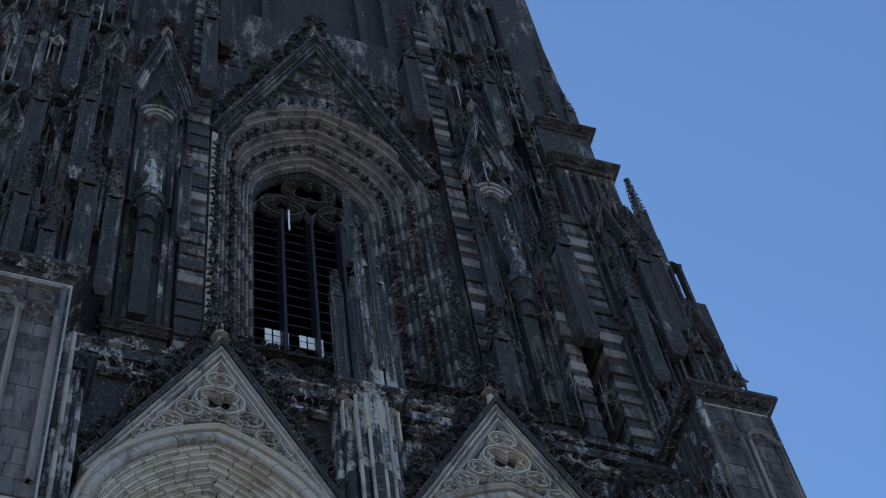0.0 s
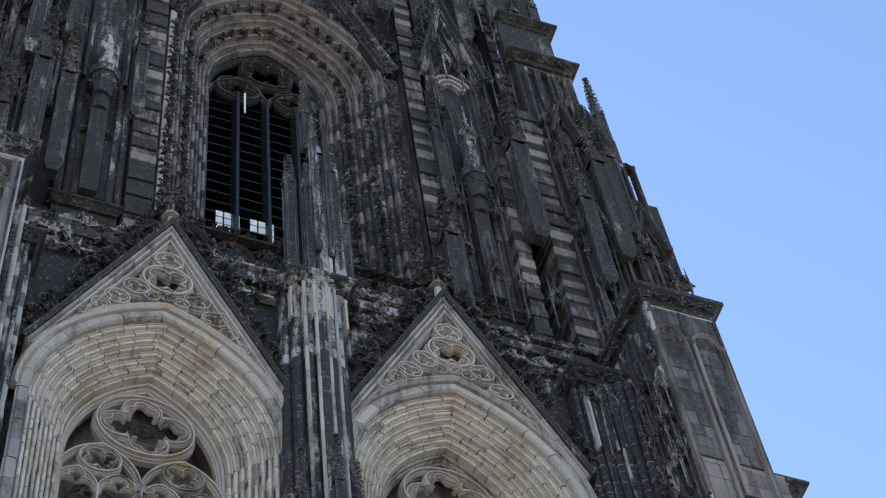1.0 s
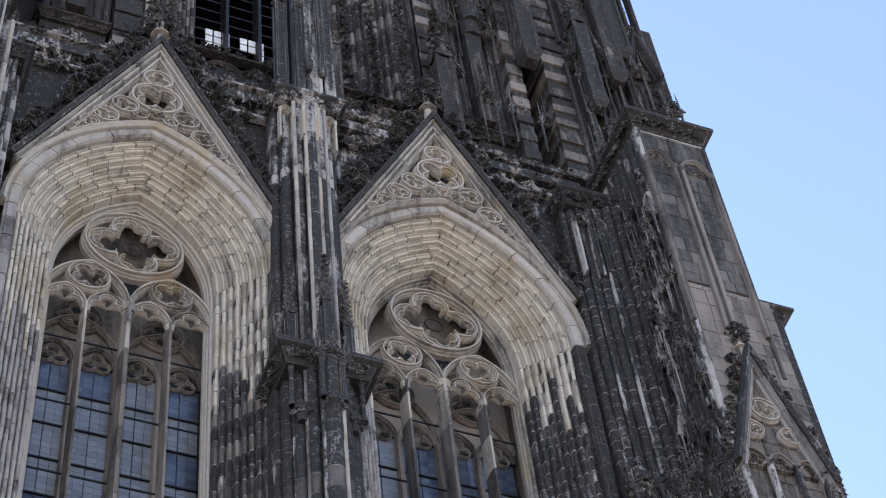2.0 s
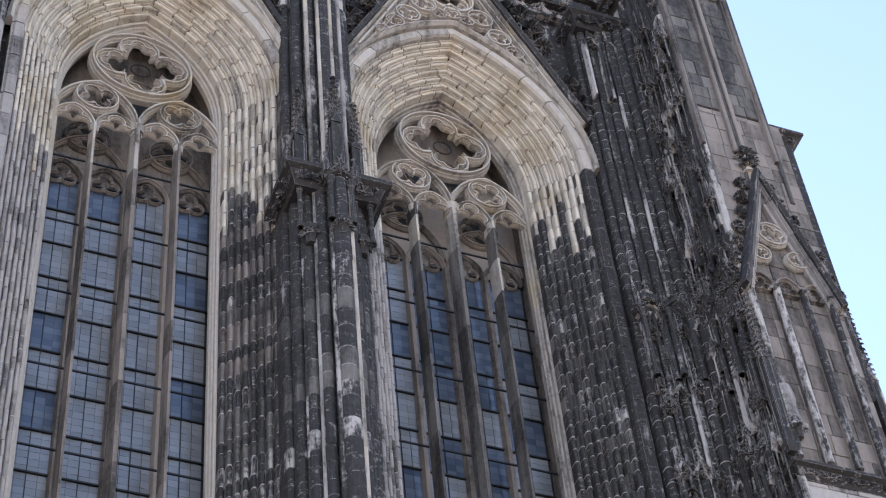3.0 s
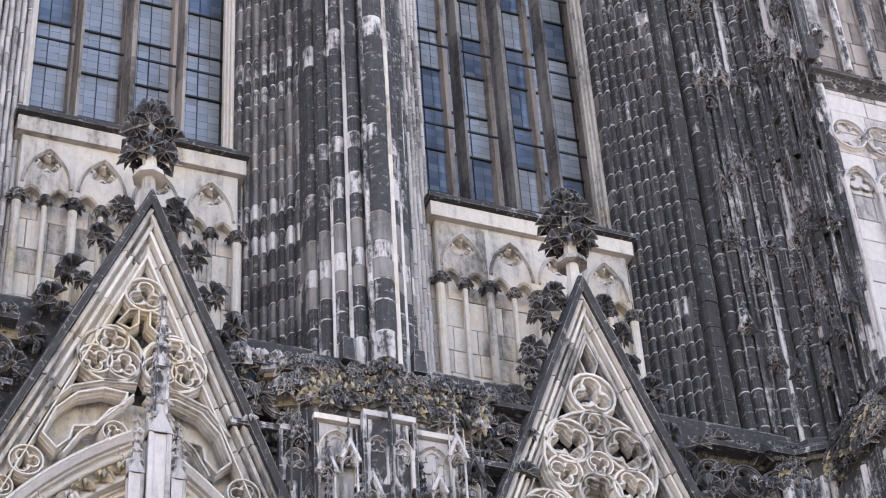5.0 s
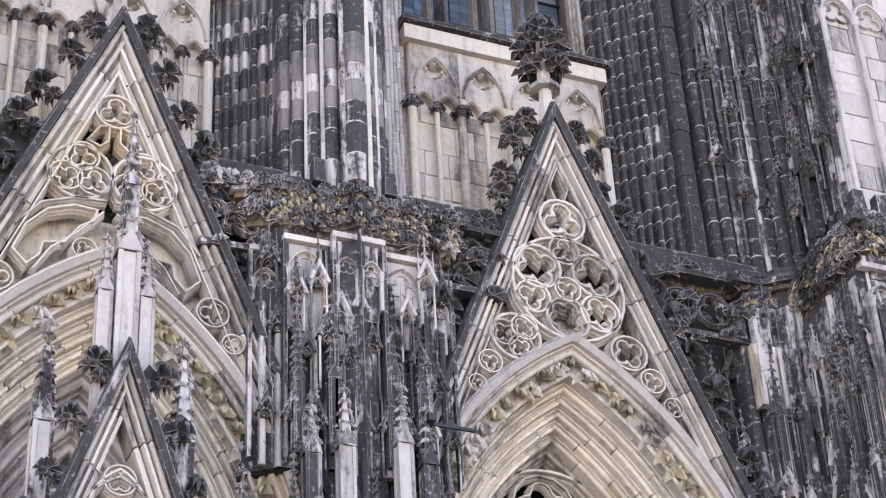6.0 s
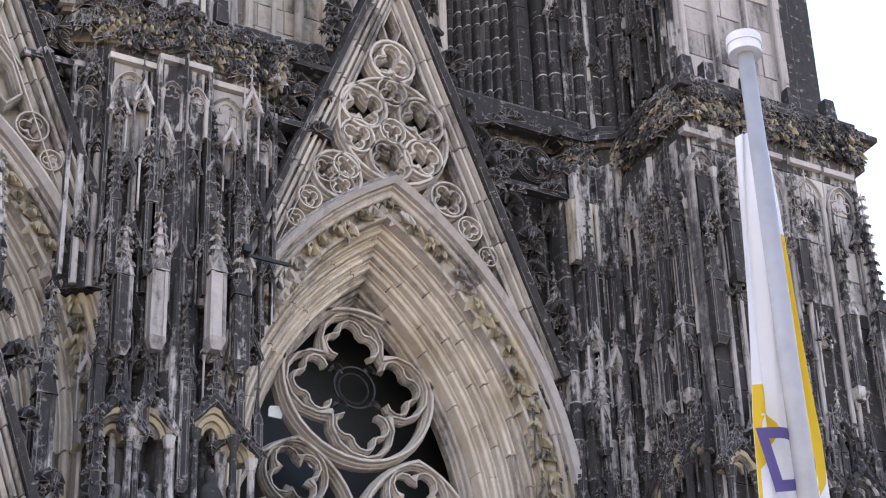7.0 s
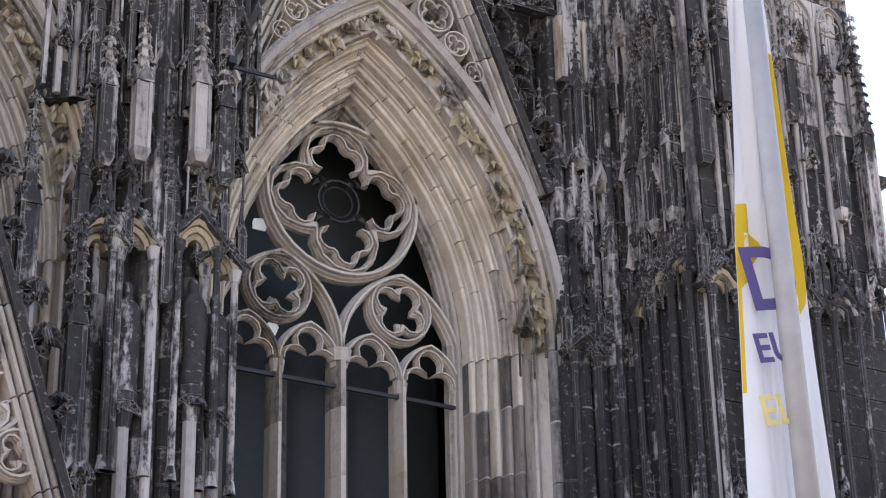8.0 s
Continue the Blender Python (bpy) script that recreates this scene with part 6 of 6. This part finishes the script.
for i in range(150):
    u = rng.random() * 6.4
    x, y = (X1F + u, Y1F - 0.20) if u < 3.5 else (X1F - 0.20, Y1F + u - 3.5) if u < 5.5 else (16.4 + u - 5.5, 24.58)
    lump_at(lf, x, y, 21.0 + rng.random() * 0.25, rng.uniform(0.35, 0.6))
part("leaf_frieze", lf, crusted, cor, kind="stuff")
part("leaf_frieze", lg, ochre, cor, kind="stuff")
for x in (17.6, 18.05, 18.9, 19.8, 20.6):
    part("shaft_base", prism(Mesh(), square(x, Y1F + 0.15, 0.24), 21.5, 21.95, 0.8), crusted, lowb)
for x in (17.55, 18.3, 18.9, 19.7, 20.4):
    t = Mesh()
    lancet(t, x, Y1F - 0.12, 15.0, 19.6, 0.22 if x < 18 else 0.28, 0.08, 0.16)
    box(t, x - 0.32, x + 0.32, Y1F - 0.14, Y1F, 20.2, 20.3)
    part("blind_arch", t, greyed, lowb)
for x, z0, sh, sp in ((17.95, 17.6, 1.0, 1.2), (19.3, 17.6, 1.0, 1.2), (20.75, 15.0, 2.6, 2.2), (17.45, 16.4, 1.0, 1.0), (18.6, 15.8, 1.2, 1.0), (20.1, 16.0, 1.4, 1.4)):
    pinnacle(x, Y1F - 0.2, z0, 0.24, sh, sp, crusted if rng.random() < 0.7 else streaked)
for x in (17.6, 18.3, 19.1, 19.9):
    niche(x, Y1F - 0.22, 10.4, 14.2, 0.2, crusted, ochre if x < 18 else streaked, 0.9)
for row, z in enumerate((9.6, 14.0, 16.0, 17.8)):
    for i in range(7):
        canopy(17.6 + 0.5 * i + rng.uniform(-0.08, 0.08), Y1F - 0.16, z + rng.uniform(-0.5, 0.5), rng.uniform(0.11, 0.15), rng.uniform(1.5, 2.3), (crusted, streaked, streaked, sooty, greyed)[rng.randrange(5)], lowb)
# flank of the portal buttress
FL1 = (X1F, 24.6)
fb = Mesh()
box(fb, 0.0, 2.02, -0.02, 0.05, 0.0, 20.6)
fl1 = part("flank_wall", fb.turned(*FL1), crusted, tower)
for x in (0.12, 0.30, 0.46, 0.98, 1.5, 1.92):
    z = 0.2
    while z < 20.3:
        tz = min(20.4, z + rng.uniform(0.8, 2.0))
        s = Mesh()
        prism(s, ring(x, -0.02, 0.07 if x > 0.5 else 0.09, 8), z, tz - 0.01)
        part("shaft", s.turned(*FL1), streaked if rng.random() < 0.35 else crusted, fl1)
        z = tz
for x, z in ((0.72, 19.7), (1.24, 19.6), (1.72, 19.5)):
    t = Mesh()
    lancet(t, x, -0.1, 16.6, z - 0.5, 0.2, 0.07, 0.16)
    part("blind_arch", t.turned(*FL1), pale, fl1)
    part("panel", box(Mesh(), x - 0.17, x + 0.17, -0.035, 0.0, 18.2 + rng.uniform(-0.8, 0.3), 20.3).turned(*FL1), streaked, fl1)
for x in (0.75, 1.25, 1.72):
    niche(x, -0.2, 10.6, 14.3 + 0.2 * (x > 1), 0.19, crusted, ochre, 0.9, FL1)
    p_ = Mesh()
    pinnacle_into(p_, x, -0.2, 15.6, 0.24, 1.2, 0.8)
    part("tabernacle", p_.turned(*FL1), streaked, tower)
    p_ = Mesh()
    pinnacle_into(p_, x + 0.12, -0.2, 17.0, 0.2, 1.2, 1.2)
    part("pinnacle", p_.turned(*FL1), crusted, tower)
for row, z in enumerate((9.8, 14.0, 15.6, 17.0, 18.2)):
    for i in range(5):
        canopy(0.25 + 0.38 * i + rng.uniform(-0.04, 0.04), -0.16 - rng.uniform(0, 0.08), z + rng.uniform(-0.4, 0.4), rng.uniform(0.10, 0.13), rng.uniform(1.4, 2.0), (crusted, streaked, streaked, sooty, greyed)[rng.randrange(5)], fl1, FL1)
for i in range(14):
    z = 9 + i * 0.75
    c = Mesh()
    box(c, 0.55, 0.55 + rng.uniform(0.15, 0.35), -0.06, 0.0, z, z + rng.uniform(0.3, 0.5), 0.01)
    part("worn_stone", c.turned(*FL1), streaked, fl1)
# narrow wall between the arch and that flank
shaft_pier("wall_pier", [(16.35, 24.78, 0.10), (16.58, 24.68, 0.12), (16.84, 24.62, 0.12), (17.08, 24.50, 0.13), (17.3, 24.45, 0.10)], 25.0, 0.0, 20.6, 0.6, crusted, [(16.7, 24.5, 0.05, streaked), (17.05, 24.34, 0.06, streaked)])
for x in (16.5, 16.95):
    niche(x, 24.45, 10.8, 13.7, 0.19, crusted, crusted, 0.8)
    t = Mesh()
    pinnacle_into(t, x + 0.1, 24.42, 15.2, 0.17, 0.8, 0.8)
    part("tabernacle", t, streaked, tower)
    pinnacle(x + 0.05, 24.42, 17.2, 0.2, 1.2, 1.2, crusted)
    for z in (9.6, 14.6, 16.2, 17.6):
        canopy(x + rng.uniform(-0.06, 0.06), 24.40, z + rng.uniform(-0.3, 0.3), 0.12, rng.uniform(1.4, 2.0), (crusted, streaked, streaked, sooty, greyed)[rng.randrange(5)], tower)
    for z in (13.6, 15.2, 16.8, 18.4):
        canopy(x - 0.75 + rng.uniform(-0.05, 0.05), 24.95, z + rng.uniform(-0.3, 0.3), 0.13, rng.uniform(1.5, 2.1), (crusted, sooty, streaked, mossy)[rng.randrange(4)], tower)
    t = Mesh()
    lancet(t, x, 24.42, 18.6, 19.7, 0.17, 0.07, 0.2)
    part("panel_head", t, pale, tower)
    part("panel", box(Mesh(), x - 0.15, x + 0.15, 24.40, 24.56, 18.6, 20.3), streaked, tower)

# neighbouring buttress further back
b = Mesh()
box(b, 22.6, 25.0, 27.0, 34.0, 0.0, 19.6)
part("far_buttress", b, crusted, tower)
cornice(22.6, 25.0, 27.0, 19.4, 0.35, 0.6, crusted, 34.0)
for x, z in ((22.7, 14.5), (23.3, 13.0), (22.55, 11.0), (24.0, 14.0)):
    pinnacle(x, 26.8, z, 0.3, 2.4, 2.2, crusted)
for x in (22.9, 23.7):
    niche(x, 26.75, 9.0, 13.0, 0.3, streaked, streaked, 1.0)

# ---- left-hand buttress ----
b = Mesh()
box(b, -3.0, 1.33, YB + 0.02, 31.0, 0.0, 48.0)
lb = part("buttress", b, lime, tower)
ashlar(lb, -2.6, 1.28, 38.0, 47.6, YB, 0.62, 0.7, dull)
cornice(-3.0, 1.33, YB, 47.9, 0.32, 0.75, streaked, 27.0)
for x in (-0.3, 0.62):
    e = lancet(Mesh(), x, YB - 0.16, 38.5, 45.9, 0.44, 0.12, 0.16)
    sweep(e, circle(x, 46.75, 0.3, 16), rib(0.08, YB - 0.14, 0.14), True)
    part("blind_panel", e, umber, lb)
for x in (-0.78, 0.16, 1.12):
    part("shaft", prism(Mesh(), ring(x, YB - 0.10, 0.08, 8), 38.5, 47.4), dull, lb)
part("string_course", box(Mesh(), -0.9, 1.2, YB - 0.16, YB, 47.3, 47.5), umber, lb)
lp = shaft_pier("wall_pier", [(1.5, 24.6, 0.12), (1.75, 25.0, 0.12), (2.0, 25.4, 0.12)], 25.8, 22.0, 47.5, 0.5, streaked, [(1.62, 24.5, 0.07, pale), (1.9, 24.9, 0.06, streaked)])
cornice(1.4, 2.1, 24.8, 46.4, 0.2, 0.6, crusted, 26.0)
